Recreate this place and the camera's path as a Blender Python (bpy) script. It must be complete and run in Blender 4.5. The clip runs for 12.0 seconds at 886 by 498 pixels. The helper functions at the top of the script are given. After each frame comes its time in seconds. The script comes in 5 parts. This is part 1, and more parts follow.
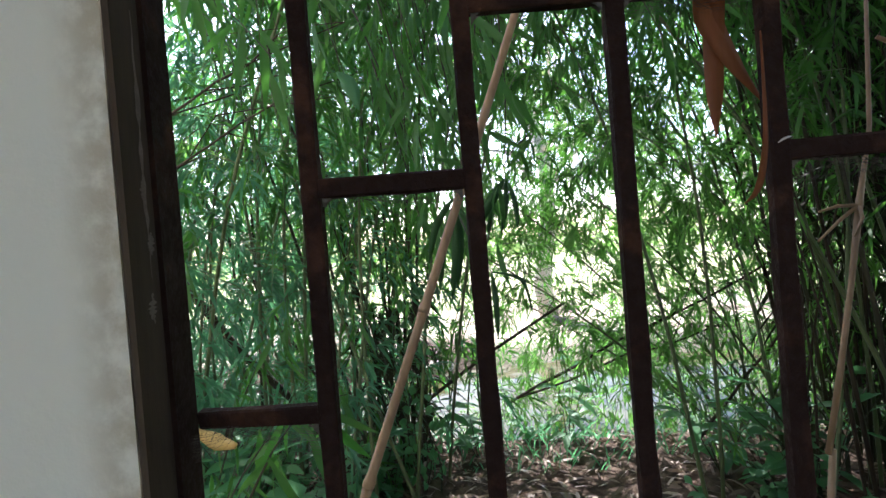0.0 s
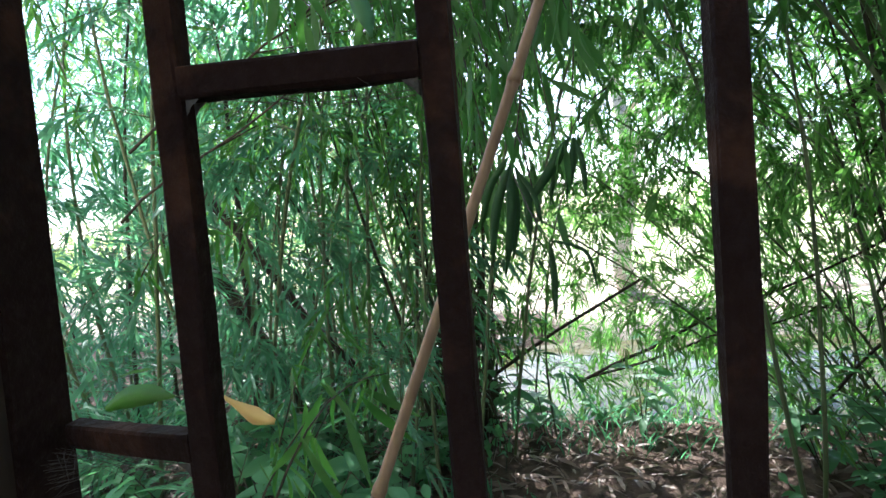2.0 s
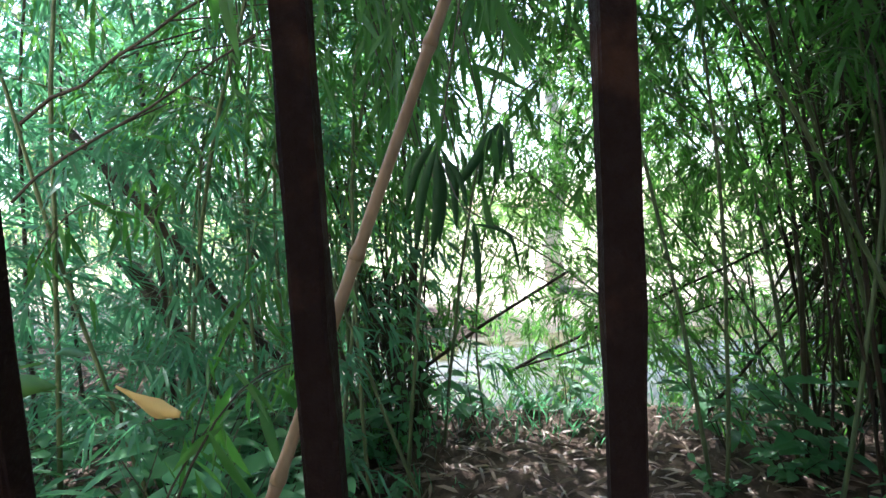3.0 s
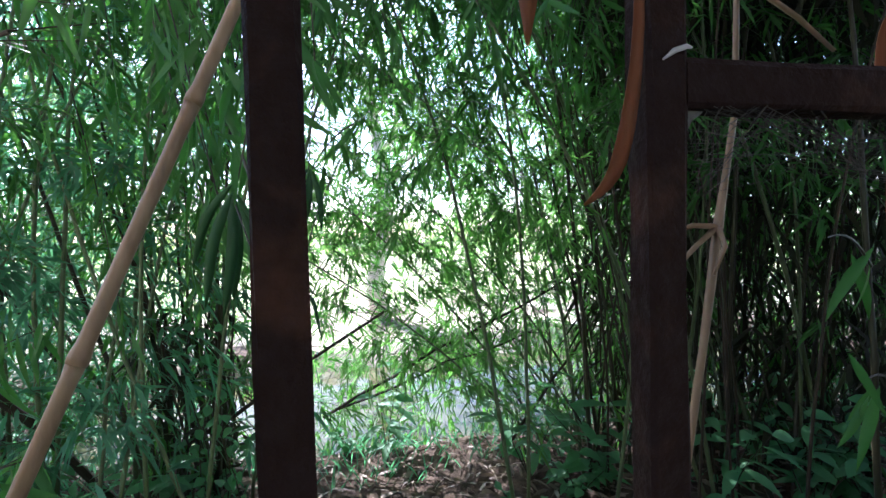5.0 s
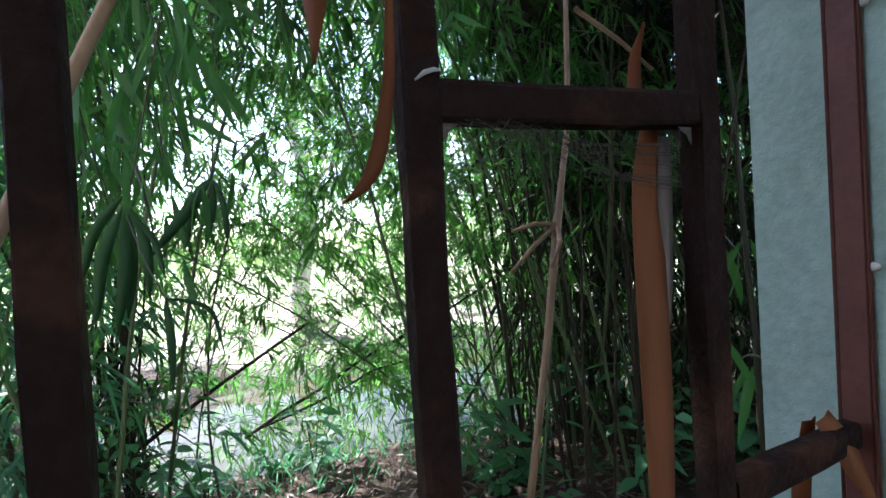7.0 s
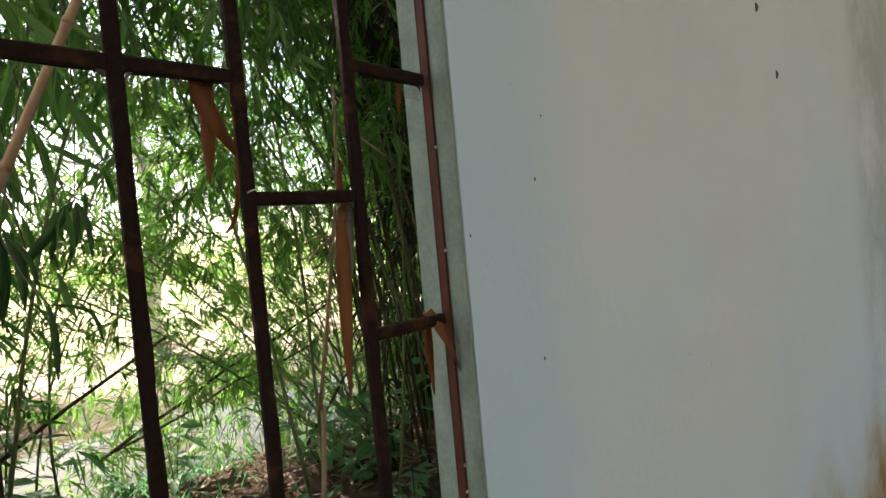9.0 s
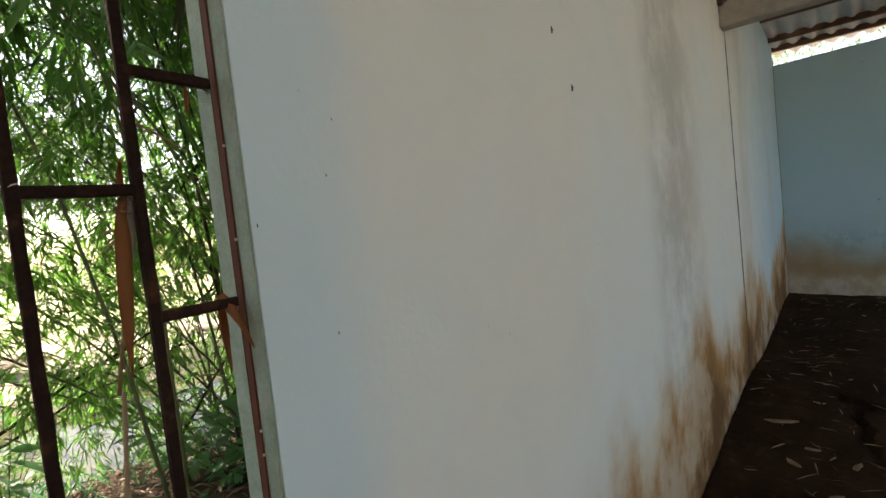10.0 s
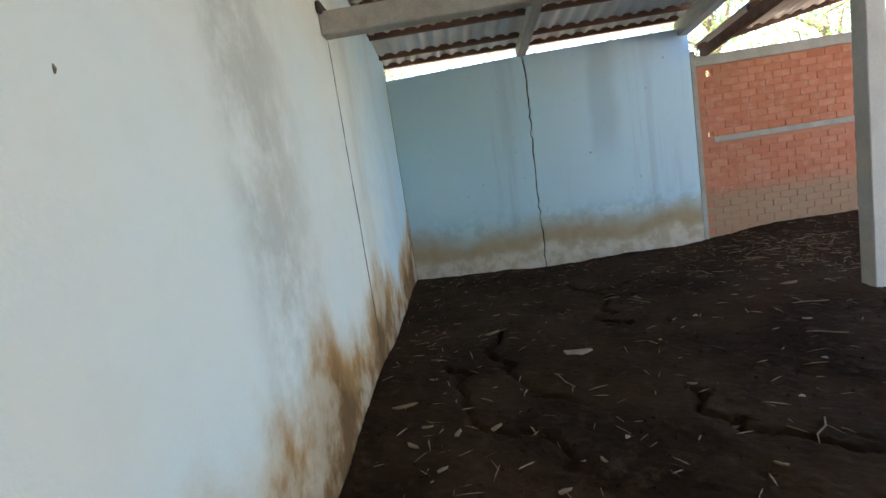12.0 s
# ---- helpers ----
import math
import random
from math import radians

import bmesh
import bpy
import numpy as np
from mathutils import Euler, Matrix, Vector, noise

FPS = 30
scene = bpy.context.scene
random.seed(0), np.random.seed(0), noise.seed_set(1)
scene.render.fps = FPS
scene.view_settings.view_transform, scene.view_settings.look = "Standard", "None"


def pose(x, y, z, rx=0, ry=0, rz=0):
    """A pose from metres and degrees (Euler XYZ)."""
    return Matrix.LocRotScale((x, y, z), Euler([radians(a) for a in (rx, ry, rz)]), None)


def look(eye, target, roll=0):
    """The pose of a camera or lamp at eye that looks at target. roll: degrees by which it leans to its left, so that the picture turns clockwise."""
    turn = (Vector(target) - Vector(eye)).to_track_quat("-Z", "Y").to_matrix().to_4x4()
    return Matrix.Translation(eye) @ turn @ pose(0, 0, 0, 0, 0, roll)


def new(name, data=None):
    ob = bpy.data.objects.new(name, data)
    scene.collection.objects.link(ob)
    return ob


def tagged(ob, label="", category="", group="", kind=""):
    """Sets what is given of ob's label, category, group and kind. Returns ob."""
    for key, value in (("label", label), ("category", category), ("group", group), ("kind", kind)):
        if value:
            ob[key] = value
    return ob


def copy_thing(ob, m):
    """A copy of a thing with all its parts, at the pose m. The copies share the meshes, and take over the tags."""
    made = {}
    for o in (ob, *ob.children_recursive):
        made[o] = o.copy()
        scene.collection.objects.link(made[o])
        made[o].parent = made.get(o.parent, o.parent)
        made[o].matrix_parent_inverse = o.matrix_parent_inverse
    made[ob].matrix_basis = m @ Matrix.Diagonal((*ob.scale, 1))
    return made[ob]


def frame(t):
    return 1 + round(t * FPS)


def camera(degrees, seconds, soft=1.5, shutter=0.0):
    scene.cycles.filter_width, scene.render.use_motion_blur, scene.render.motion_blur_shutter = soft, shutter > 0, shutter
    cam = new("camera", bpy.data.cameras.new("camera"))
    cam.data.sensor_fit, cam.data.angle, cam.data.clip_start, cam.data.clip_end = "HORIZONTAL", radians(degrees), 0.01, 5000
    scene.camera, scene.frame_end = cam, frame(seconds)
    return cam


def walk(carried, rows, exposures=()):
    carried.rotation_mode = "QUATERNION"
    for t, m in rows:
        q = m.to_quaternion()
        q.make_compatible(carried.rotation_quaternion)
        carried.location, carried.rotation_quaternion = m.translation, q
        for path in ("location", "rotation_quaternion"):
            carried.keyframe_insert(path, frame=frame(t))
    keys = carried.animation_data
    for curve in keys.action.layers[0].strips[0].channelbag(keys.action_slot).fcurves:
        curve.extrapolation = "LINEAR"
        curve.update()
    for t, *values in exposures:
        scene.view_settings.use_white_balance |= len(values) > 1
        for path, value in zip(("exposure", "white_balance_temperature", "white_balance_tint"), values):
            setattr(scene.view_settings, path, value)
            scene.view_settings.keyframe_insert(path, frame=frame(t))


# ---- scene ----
cam = camera(82.8, 12.0)
PATH = [
    (0, (0.295, 0.059, 1.392), (0.198, 2.056, 1.371), -4.6),
    (0.5, (0.323, 0.121, 1.389), (0.114, 2.109, 1.337), -4.6),
    (1, (0.328, 0.163, 1.389), (0.019, 2.138, 1.323), -4.9),
    (1.5, (0.33, 0.185, 1.387), (-0.057, 2.145, 1.303), -4.5),
    (2, (0.337, 0.204, 1.372), (-0.061, 2.161, 1.266), -4.6),
    (2.5, (0.346, 0.217, 1.357), (0.033, 2.187, 1.212), -4.2),
    (3, (0.358, 0.233, 1.344), (0.208, 2.222, 1.2), -3.3),
    (5, (0.407, 0.279, 1.396), (0.94, 2.206, 1.34), -1.6),
    (5.5, (0.427, 0.286, 1.394), (1.061, 2.181, 1.335), -2.0),
    (6, (0.434, 0.288, 1.393), (1.134, 2.161, 1.334), -2.5),
    (6.5, (0.45, 0.282, 1.389), (1.201, 2.135, 1.336), -3.2),
    (8.5, (0.358, 0.007, 1.4), (1.434, 1.692, 1.41), -4.0),
    (9, (0.343, -0.087, 1.381), (1.588, 1.477, 1.338), -5.2),
    (9.5, (0.344, -0.167, 1.365), (1.755, 1.248, 1.279), -6.1),
    (10, (0.372, -0.248, 1.358), (1.925, 1.008, 1.256), -6.2),
    (10.5, (0.481, -0.337, 1.36), (2.186, 0.703, 1.243), -6.5),
    (11, (0.584, -0.422, 1.386), (2.424, 0.352, 1.254), -7.7),
    (11.5, (0.635, -0.46, 1.373), (2.569, 0.004, 1.166), -8.5),
    (12, (0.743, -0.433, 1.361), (2.723, -0.33, 1.099), -8.7),
]
# seconds, stops, kelvin, tint
EXPOSURES = [(0, 2.3, 5900, 20), (1.0, 2.3, 5700, 19), (2.5, 2.35, 5700, 16), (5.0, 2.38, 5400, 21), (6.5, 2.34, 5400, 22), (8.5, 2.2, 6800, 21), (9.5, 2.15, 7800, 22), (10.5, 2.4, 7350, 23), (12, 3.05, 6650, 19)]
walk(cam, [(t, look(eye, target, roll)) for t, eye, target, roll in PATH], EXPOSURES)

# ---- world, sun ----
world = bpy.data.worlds.new("sky")
scene.world = world
world.use_nodes = True
wn = world.node_tree.nodes
sky = wn.new("ShaderNodeTexSky")
sky.sky_type, sky.sun_disc = "NISHITA", False
sky.sun_elevation, sky.sun_rotation = radians(46), radians(-14)
sky.air_density, sky.dust_density = 1.0, 1.5
wn["Background"].inputs["Strength"].default_value = 0.15
world.node_tree.links.new(sky.outputs[0], wn["Background"].inputs["Color"])
sun = new("sun", bpy.data.lights.new("sun", "SUN"))
sun.data.energy, sun.data.angle, sun.data.color = 5.0, radians(0.5), (1.0, 0.95, 0.86)
sun.matrix_world = look((-4, 16, 17), (0, 0, 0))


# ---- mesh helpers ----
class Shape:
    """Gathers vertices and faces, then becomes one mesh object."""

    def __init__(self):
        self.v, self.f, self.n, self.m = [], [], 0, []

    def add(self, verts, faces, slot=0):
        verts = np.asarray(verts, float).reshape(-1, 3)
        self.v.append(verts)
        self.f += [tuple(i + self.n for i in face) for face in faces]
        self.m += [slot] * len(faces)
        self.n += len(verts)
        return self

    def box(self, x0, x1, y0, y1, z0, z1, slot=0):
        v = [(x, y, z) for x in (x0, x1) for y in (y0, y1) for z in (z0, z1)]
        return self.add(v, [(0, 1, 3, 2), (4, 6, 7, 5), (0, 4, 5, 1), (2, 3, 7, 6), (0, 2, 6, 4), (1, 5, 7, 3)], slot)

    def bevel_box(self, x0, x1, y0, y1, z0, z1, b, slot=0):
        bm = bmesh.new()
        bmesh.ops.create_cube(bm, size=1)
        for v in bm.verts:
            v.co = ((x0 + x1) / 2 + v.co.x * (x1 - x0), (y0 + y1) / 2 + v.co.y * (y1 - y0), (z0 + z1) / 2 + v.co.z * (z1 - z0))
        bmesh.ops.bevel(bm, geom=list(bm.edges), offset=b, segments=1, affect="EDGES")
        bm.verts.index_update()
        self.add([v.co[:] for v in bm.verts], [tuple(v.index for v in f.verts) for f in bm.faces], slot)
        bm.free()
        return self

    def tube(self, pts, radii, sides=6, slot=0, cap=True):
        pts = np.asarray(pts, float)
        n = len(pts)
        radii = np.broadcast_to(np.asarray(radii, float), (n,))
        tan = np.gradient(pts, axis=0)
        tan /= np.linalg.norm(tan, axis=1)[:, None] + 1e-9
        ref = np.array((0.31, 0.87, 0.12)) if abs(tan[0][2]) > 0.7 else np.array((0.1, 0.2, 0.97))
        a = np.cross(tan, ref)
        a /= np.linalg.norm(a, axis=1)[:, None] + 1e-9
        b = np.cross(tan, a)
        ang = np.arange(sides) * 2 * np.pi / sides
        ring = a[:, None] * np.cos(ang)[None, :, None] + b[:, None] * np.sin(ang)[None, :, None]
        v = (pts[:, None] + ring * radii[:, None, None]).reshape(-1, 3)
        f = [(i * sides + j, i * sides + (j + 1) % sides, (i + 1) * sides + (j + 1) % sides, (i + 1) * sides + j)
             for i in range(n - 1) for j in range(sides)]
        if cap:
            f += [tuple(range(sides))[::-1], tuple((n - 1) * sides + j for j in range(sides))]
        return self.add(v, f, slot)

    def blades(self, base, way, length, width, droop=0.25, slot=0, rng=None):
        """Narrow leaves: six points each, bent downwards."""
        base, way = np.asarray(base, float), np.asarray(way, float)
        k = len(base)
        way = way / (np.linalg.norm(way, axis=1)[:, None] + 1e-9)
        side = np.cross(way, np.array((0, 0, 1.0)) + (rng or np.random).normal(0, 0.6, (k, 3)))
        side /= np.linalg.norm(side, axis=1)[:, None] + 1e-9
        L, W = np.broadcast_to(length, (k,))[:, None], np.broadcast_to(width, (k,))[:, None]

        def at(u, w):
            p = base + way * L * u + side * W * w
            p[:, 2] -= (droop * L[:, 0]) * u * u
            return p
        v = np.stack([at(0, 0), at(0.22, 0.42), at(0.22, -0.42), at(0.6, 0.4), at(0.6, -0.4), at(1, 0)], axis=1).reshape(-1, 3)
        f = [g for i in range(0, 6 * k, 6) for g in ((i, i + 2, i + 1), (i + 1, i + 2, i + 4, i + 3), (i + 3, i + 4, i + 5))]
        return self.add(v, f, slot)

    def mesh(self, name, *mats, smooth=False):
        me = bpy.data.meshes.new(name)
        me.from_pydata(np.concatenate(self.v).tolist(), [], self.f)
        for m in mats:
            me.materials.append(m)
        if len(mats) > 1:
            me.polygons.foreach_set("material_index", self.m)
        if smooth:
            me.polygons.foreach_set("use_smooth", [True] * len(me.polygons))
        me.update()
        return me

    def make(self, name, *mats, parent=None, smooth=False):
        ob = new(name, self.mesh(name, *mats, smooth=smooth))
        ob.parent = parent
        return ob


def sub(name, me, parent, m=None):
    ob = new(name, me)
    ob.parent = parent
    if m is not None:
        ob.matrix_basis = m
    return ob


# ---- materials ----
class Nodes:
    def __init__(self, name):
        self.mat = bpy.data.materials.new(name)
        self.mat.use_nodes = True
        self.t = self.mat.node_tree
        self.p = self.t.nodes["Principled BSDF"]
        self.co = self.t.nodes.new("ShaderNodeTexCoord").outputs["Object"]

    def set(self, node, **values):
        for key, value in values.items():
            node.inputs[key].default_value = value

    def link(self, a, b):
        self.t.links.new(a, b)

    def noise(self, scale, detail=4, rough=0.6, stretch=None, co=None):
        n = self.t.nodes.new("ShaderNodeTexNoise")
        self.set(n, Scale=scale, Detail=detail, Roughness=rough)
        src = co or self.co
        if stretch:
            mp = self.t.nodes.new("ShaderNodeMapping")
            mp.inputs["Scale"].default_value = stretch
            self.link(src, mp.inputs["Vector"])
            src = mp.outputs[0]
        self.link(src, n.inputs["Vector"])
        return n.outputs["Fac"]

    def ramp(self, fac, *stops):
        r = self.t.nodes.new("ShaderNodeValToRGB")
        while len(r.color_ramp.elements) < len(stops):
            r.color_ramp.elements.new(0.5)
        for e, (pos, col) in zip(r.color_ramp.elements, stops):
            e.position, e.color = pos, (*col, 1) if isinstance(col, tuple) else (col, col, col, 1)
        self.link(fac, r.inputs[0])
        return r.outputs[0]

    def math(self, op, a, b=None, clamp=False):
        n = self.t.nodes.new("ShaderNodeMath")
        n.operation, n.use_clamp = op, clamp
        for i, x in enumerate((a, b)):
            if x is None:
                continue
            if isinstance(x, (int, float)):
                n.inputs[i].default_value = x
            else:
                self.link(x, n.inputs[i])
        return n.outputs[0]

    def span(self, x, lo, hi, a=0.0, b=1.0):
        n = self.t.nodes.new("ShaderNodeMapRange")
        n.interpolation_type = "SMOOTHSTEP"
        self.set(n, **{"From Min": lo, "From Max": hi, "To Min": a, "To Max": b})
        self.link(x, n.inputs[0])
        return n.outputs[0]

    def mix(self, fac, a, b):
        n = self.t.nodes.new("ShaderNodeMix")
        n.data_type = "RGBA"
        for i, x in ((0, fac), (6, a), (7, b)):
            if isinstance(x, tuple):
                n.inputs[i].default_value = (*x, 1)
            elif isinstance(x, (int, float)):
                n.inputs[i].default_value = x
            else:
                self.link(x, n.inputs[i])
        return n.outputs[2]

    def axes(self):
        s = self.t.nodes.new("ShaderNodeSeparateXYZ")
        self.link(self.co, s.inputs[0])
        return s.outputs

    def done(self, colour=None, rough=0.8, bump=None, depth=0.01, strength=0.5, metal=0.0, spec=0.3):
        if colour is not None:
            if isinstance(colour, tuple):
                self.p.inputs["Base Color"].default_value = (*colour, 1)
            else:
                self.link(colour, self.p.inputs["Base Color"])
        if isinstance(rough, (int, float)):
            self.p.inputs["Roughness"].default_value = rough
        else:
            self.link(rough, self.p.inputs["Roughness"])
        self.set(self.p, Metallic=metal)
        self.p.inputs["Specular IOR Level"].default_value = spec
        if bump is not None:
            b = self.t.nodes.new("ShaderNodeBump")
            self.set(b, Distance=depth, Strength=strength)
            self.link(bump, b.inputs["Height"])
            self.link(b.outputs[0], self.p.inputs["Normal"])
        return self.mat


def plain(name, a, b, scale=8, rough=0.8, depth=0.004, spec=0.3, metal=0.0, stretch=None, strength=0.5):
    n = Nodes(name)
    big, fine = n.noise(scale, 3, stretch=stretch), n.noise(scale * 9, 4, stretch=stretch)
    fac = n.math("ADD", n.math("MULTIPLY", big, 0.6), n.math("MULTIPLY", fine, 0.4))
    return n.done(n.ramp(fac, (0.32, a), (0.68, b)), rough, fine, depth, strength, metal, spec)


def leaf_mat(name, dark, light, glow, share=0.45, rough=0.5, stretch=None):
    n = Nodes(name)
    g = n.t.nodes.new("ShaderNodeNewGeometry").outputs["Random Per Island"]
    o = n.t.nodes.new("ShaderNodeObjectInfo").outputs["Random"]
    r = n.math("FRACT", n.math("ADD", g, o))
    col = n.mix(n.math("MULTIPLY", n.math("ADD", r, n.noise(30, 3, stretch=stretch)), 0.5), dark, light)
    n.done(col, rough, n.noise(40, 4, stretch=stretch), 0.001, 0.6, spec=0.3)
    tr = n.t.nodes.new("ShaderNodeBsdfTranslucent")
    n.link(n.mix(r, glow, tuple(c * 0.55 for c in glow)), tr.inputs["Color"])
    mx = n.t.nodes.new("ShaderNodeMixShader")
    mx.inputs[0].default_value = share
    n.link(n.p.outputs[0], mx.inputs[1])
    n.link(tr.outputs[0], mx.inputs[2])
    n.link(mx.outputs[0], n.t.nodes["Material Output"].inputs["Surface"])
    return n.mat


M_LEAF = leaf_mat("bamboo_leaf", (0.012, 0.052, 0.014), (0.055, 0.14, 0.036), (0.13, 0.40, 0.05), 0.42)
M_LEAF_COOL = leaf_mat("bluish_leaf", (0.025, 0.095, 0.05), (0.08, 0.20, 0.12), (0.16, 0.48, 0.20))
# paler leaf copy with the sun beyond the pond put into its colour
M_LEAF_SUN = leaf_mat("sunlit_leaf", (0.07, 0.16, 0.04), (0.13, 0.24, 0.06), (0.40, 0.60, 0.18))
# darker copy of bamboo_leaf: shade against the bright gap put into colour
M_LEAF_SHADED = leaf_mat("shaded_bamboo_leaf", (0.010, 0.045, 0.012), (0.03, 0.085, 0.025), (0.07, 0.26, 0.03), 0.35, stretch=(12, 12, 0.6))
# lit copy of bamboo_leaf: light through the blades is painted into it
M_LEAF_LIT = leaf_mat("backlit_bamboo_leaf", (0.03, 0.10, 0.02), (0.10, 0.22, 0.05), (0.22, 0.55, 0.09), 0.55)
M_WEED = leaf_mat("weed_leaf", (0.05, 0.16, 0.065), (0.11, 0.27, 0.12), (0.16, 0.48, 0.16), 0.4)
M_DRY = leaf_mat("dry_sheath", (0.14, 0.042, 0.014), (0.36, 0.13, 0.042), (0.42, 0.15, 0.04), 0.35, 0.7, (9, 9, 0.4))
M_YELLOW = leaf_mat("yellow_leaf", (0.50, 0.36, 0.10), (0.62, 0.46, 0.2), (0.6, 0.42, 0.12), 0.35, 0.6)
M_LITTER = leaf_mat("leaf_litter", (0.10, 0.07, 0.05), (0.34, 0.27, 0.21), (0.25, 0.18, 0.1), 0.15, 0.6)
M_CANE = plain("tan_cane", (0.15, 0.085, 0.042), (0.27, 0.165, 0.085), 14, 0.5, 0.002, stretch=(1, 1, 0.25))
# M_CULM and M_DEADCULM are blackened to carry the clump's deep shade
M_CULM = plain("bamboo_culm", (0.016, 0.016, 0.007), (0.045, 0.038, 0.017), 10, 0.5, 0.002, stretch=(1, 1, 0.3))
M_GREENCULM = plain("green_culm", (0.05, 0.075, 0.03), (0.11, 0.14, 0.06), 10, 0.5, 0.002, stretch=(1, 1, 0.3))
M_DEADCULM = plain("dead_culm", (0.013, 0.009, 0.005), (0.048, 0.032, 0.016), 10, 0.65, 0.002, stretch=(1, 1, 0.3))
M_BARK = plain("bark", (0.10, 0.075, 0.05), (0.25, 0.20, 0.15), 6, 0.9, 0.02, stretch=(1, 1, 0.3))
M_PALE = plain("pale_bark", (0.40, 0.34, 0.28), (0.62, 0.56, 0.48), 5, 0.85, 0.01)
# near-black leaf colour that paints deep shade
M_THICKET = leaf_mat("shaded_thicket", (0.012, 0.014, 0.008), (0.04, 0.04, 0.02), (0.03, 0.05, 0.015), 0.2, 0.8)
M_WEB = plain("cobweb_dust", (0.05, 0.04, 0.03), (0.13, 0.11, 0.085), 60, 0.95, 0.003)


def iron():
    n = Nodes("brown_painted_iron")
    rust, fine = n.noise(18, 5), n.noise(140, 5)
    col = n.mix(n.span(rust, 0.5, 0.72), (0.022, 0.0105, 0.007), (0.075, 0.031, 0.016))
    col = n.mix(n.span(n.noise(9, 6), 0.72, 0.76), col, (0.36, 0.32, 0.27))
    return n.done(col, n.span(fine, 0.3, 0.7, 0.7, 0.95), n.math("ADD", fine, n.noise(300, 4)), 0.0015, 0.8, spec=0.12)


M_IRON = iron()
M_WORN = plain("bare_worn_wood", (0.13, 0.095, 0.065), (0.25, 0.19, 0.135), 30, 0.85)
M_BOARD = plain("weathered_brown_board", (0.045, 0.029, 0.016), (0.098, 0.064, 0.036), 14, 0.85, 0.002, stretch=(1, 1, 0.12))
M_REDOXIDE = plain("red_oxide_paint", (0.085, 0.024, 0.014), (0.14, 0.043, 0.025), 25, 0.6, 0.001)


def wall_paint():
    """Old whitewash: blue undercoat by the window, bluer towards the corner, grey mould runs, brown damp along the
    foot.
    """
    n = Nodes("old_whitewash")
    x, y, z = n.axes()
    big, mid, fine = n.noise(0.9, 3), n.noise(5, 5), n.noise(70, 5)
    col = n.mix(n.span(big, 0.3, 0.7), (0.715, 0.715, 0.65), (0.665, 0.73, 0.705))
    col = n.mix(n.math("MULTIPLY", n.span(mid, 0.45, 0.7), 0.25), col, (0.62, 0.63, 0.60))
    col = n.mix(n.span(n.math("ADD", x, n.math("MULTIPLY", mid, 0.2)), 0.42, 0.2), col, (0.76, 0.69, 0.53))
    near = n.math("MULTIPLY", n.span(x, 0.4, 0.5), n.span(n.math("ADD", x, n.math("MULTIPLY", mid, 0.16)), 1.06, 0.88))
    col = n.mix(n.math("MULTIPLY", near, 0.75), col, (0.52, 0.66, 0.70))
    worn = n.math("MULTIPLY", n.math("MULTIPLY", n.span(x, 0.045, 0.082), n.span(x, 0.12, 0.09)), n.span(n.noise(40, 5), 0.3, 0.6))
    col = n.mix(n.math("MULTIPLY", worn, 0.7), col, (0.42, 0.32, 0.19))
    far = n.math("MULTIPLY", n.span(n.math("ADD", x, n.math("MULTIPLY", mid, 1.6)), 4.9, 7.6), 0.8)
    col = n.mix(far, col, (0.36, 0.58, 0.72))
    blot, fineblot = n.noise(1, 6, 0.7, (1.6, 1, 1.1)), n.noise(1, 6, 0.75, (4, 1, 4))
    band = n.math("MULTIPLY", n.span(x, 2.35, 2.65), n.span(x, 3.7, 2.85))
    mould = n.math("MULTIPLY", band, n.span(n.math("ADD", n.math("MULTIPLY", blot, 0.6), n.math("MULTIPLY", fineblot, 0.4)), 0.40, 0.62))
    col = n.mix(n.math("MULTIPLY", mould, 0.5), col, (0.27, 0.265, 0.22))
    runs = n.noise(1, 4, 0.6, (1.8, 1, 0.35))
    col = n.mix(n.math("MULTIPLY", n.math("MULTIPLY", n.span(x, 2.3, 2.8), n.span(runs, 0.5, 0.7)), 0.4), col, (0.45, 0.44, 0.38))
    foot = n.noise(1, 3, 0.5, (1.1, 1, 0.15))
    edge = n.noise(1, 5, 0.65, (2.6, 1, 2.2))
    height = n.math("ADD", n.math("MULTIPLY", n.math("SUBTRACT", foot, 0.23), 1.75), n.math("MULTIPLY", n.math("SUBTRACT", edge, 0.5), 0.5))
    height = n.math("MULTIPLY", height, n.span(x, 1.2, 2.05, 0.2, 1.05))
    lift = n.math("SUBTRACT", z, height)
    col = n.mix(n.math("MULTIPLY", n.span(lift, 0.34, 0.05), 0.55), col, (0.54, 0.42, 0.26))
    col = n.mix(n.math("MULTIPLY", n.span(lift, 0.22, -0.10), n.span(edge, 0.34, 0.58, 0.35, 0.95)), col, (0.37, 0.19, 0.06))
    col = n.mix(n.math("MULTIPLY", n.span(lift, 0.0, -0.32), n.span(edge, 0.40, 0.6, 0.15, 0.8)), col, (0.11, 0.06, 0.03))
    specks = n.span(n.noise(26, 2), 0.76, 0.80)
    col = n.mix(n.math("MULTIPLY", specks, 0.5), col, (0.22, 0.20, 0.17))
    return n.done(col, 0.9, n.math("ADD", mid, n.math("MULTIPLY", fine, 0.35)), 0.012, 0.22, spec=0.15)


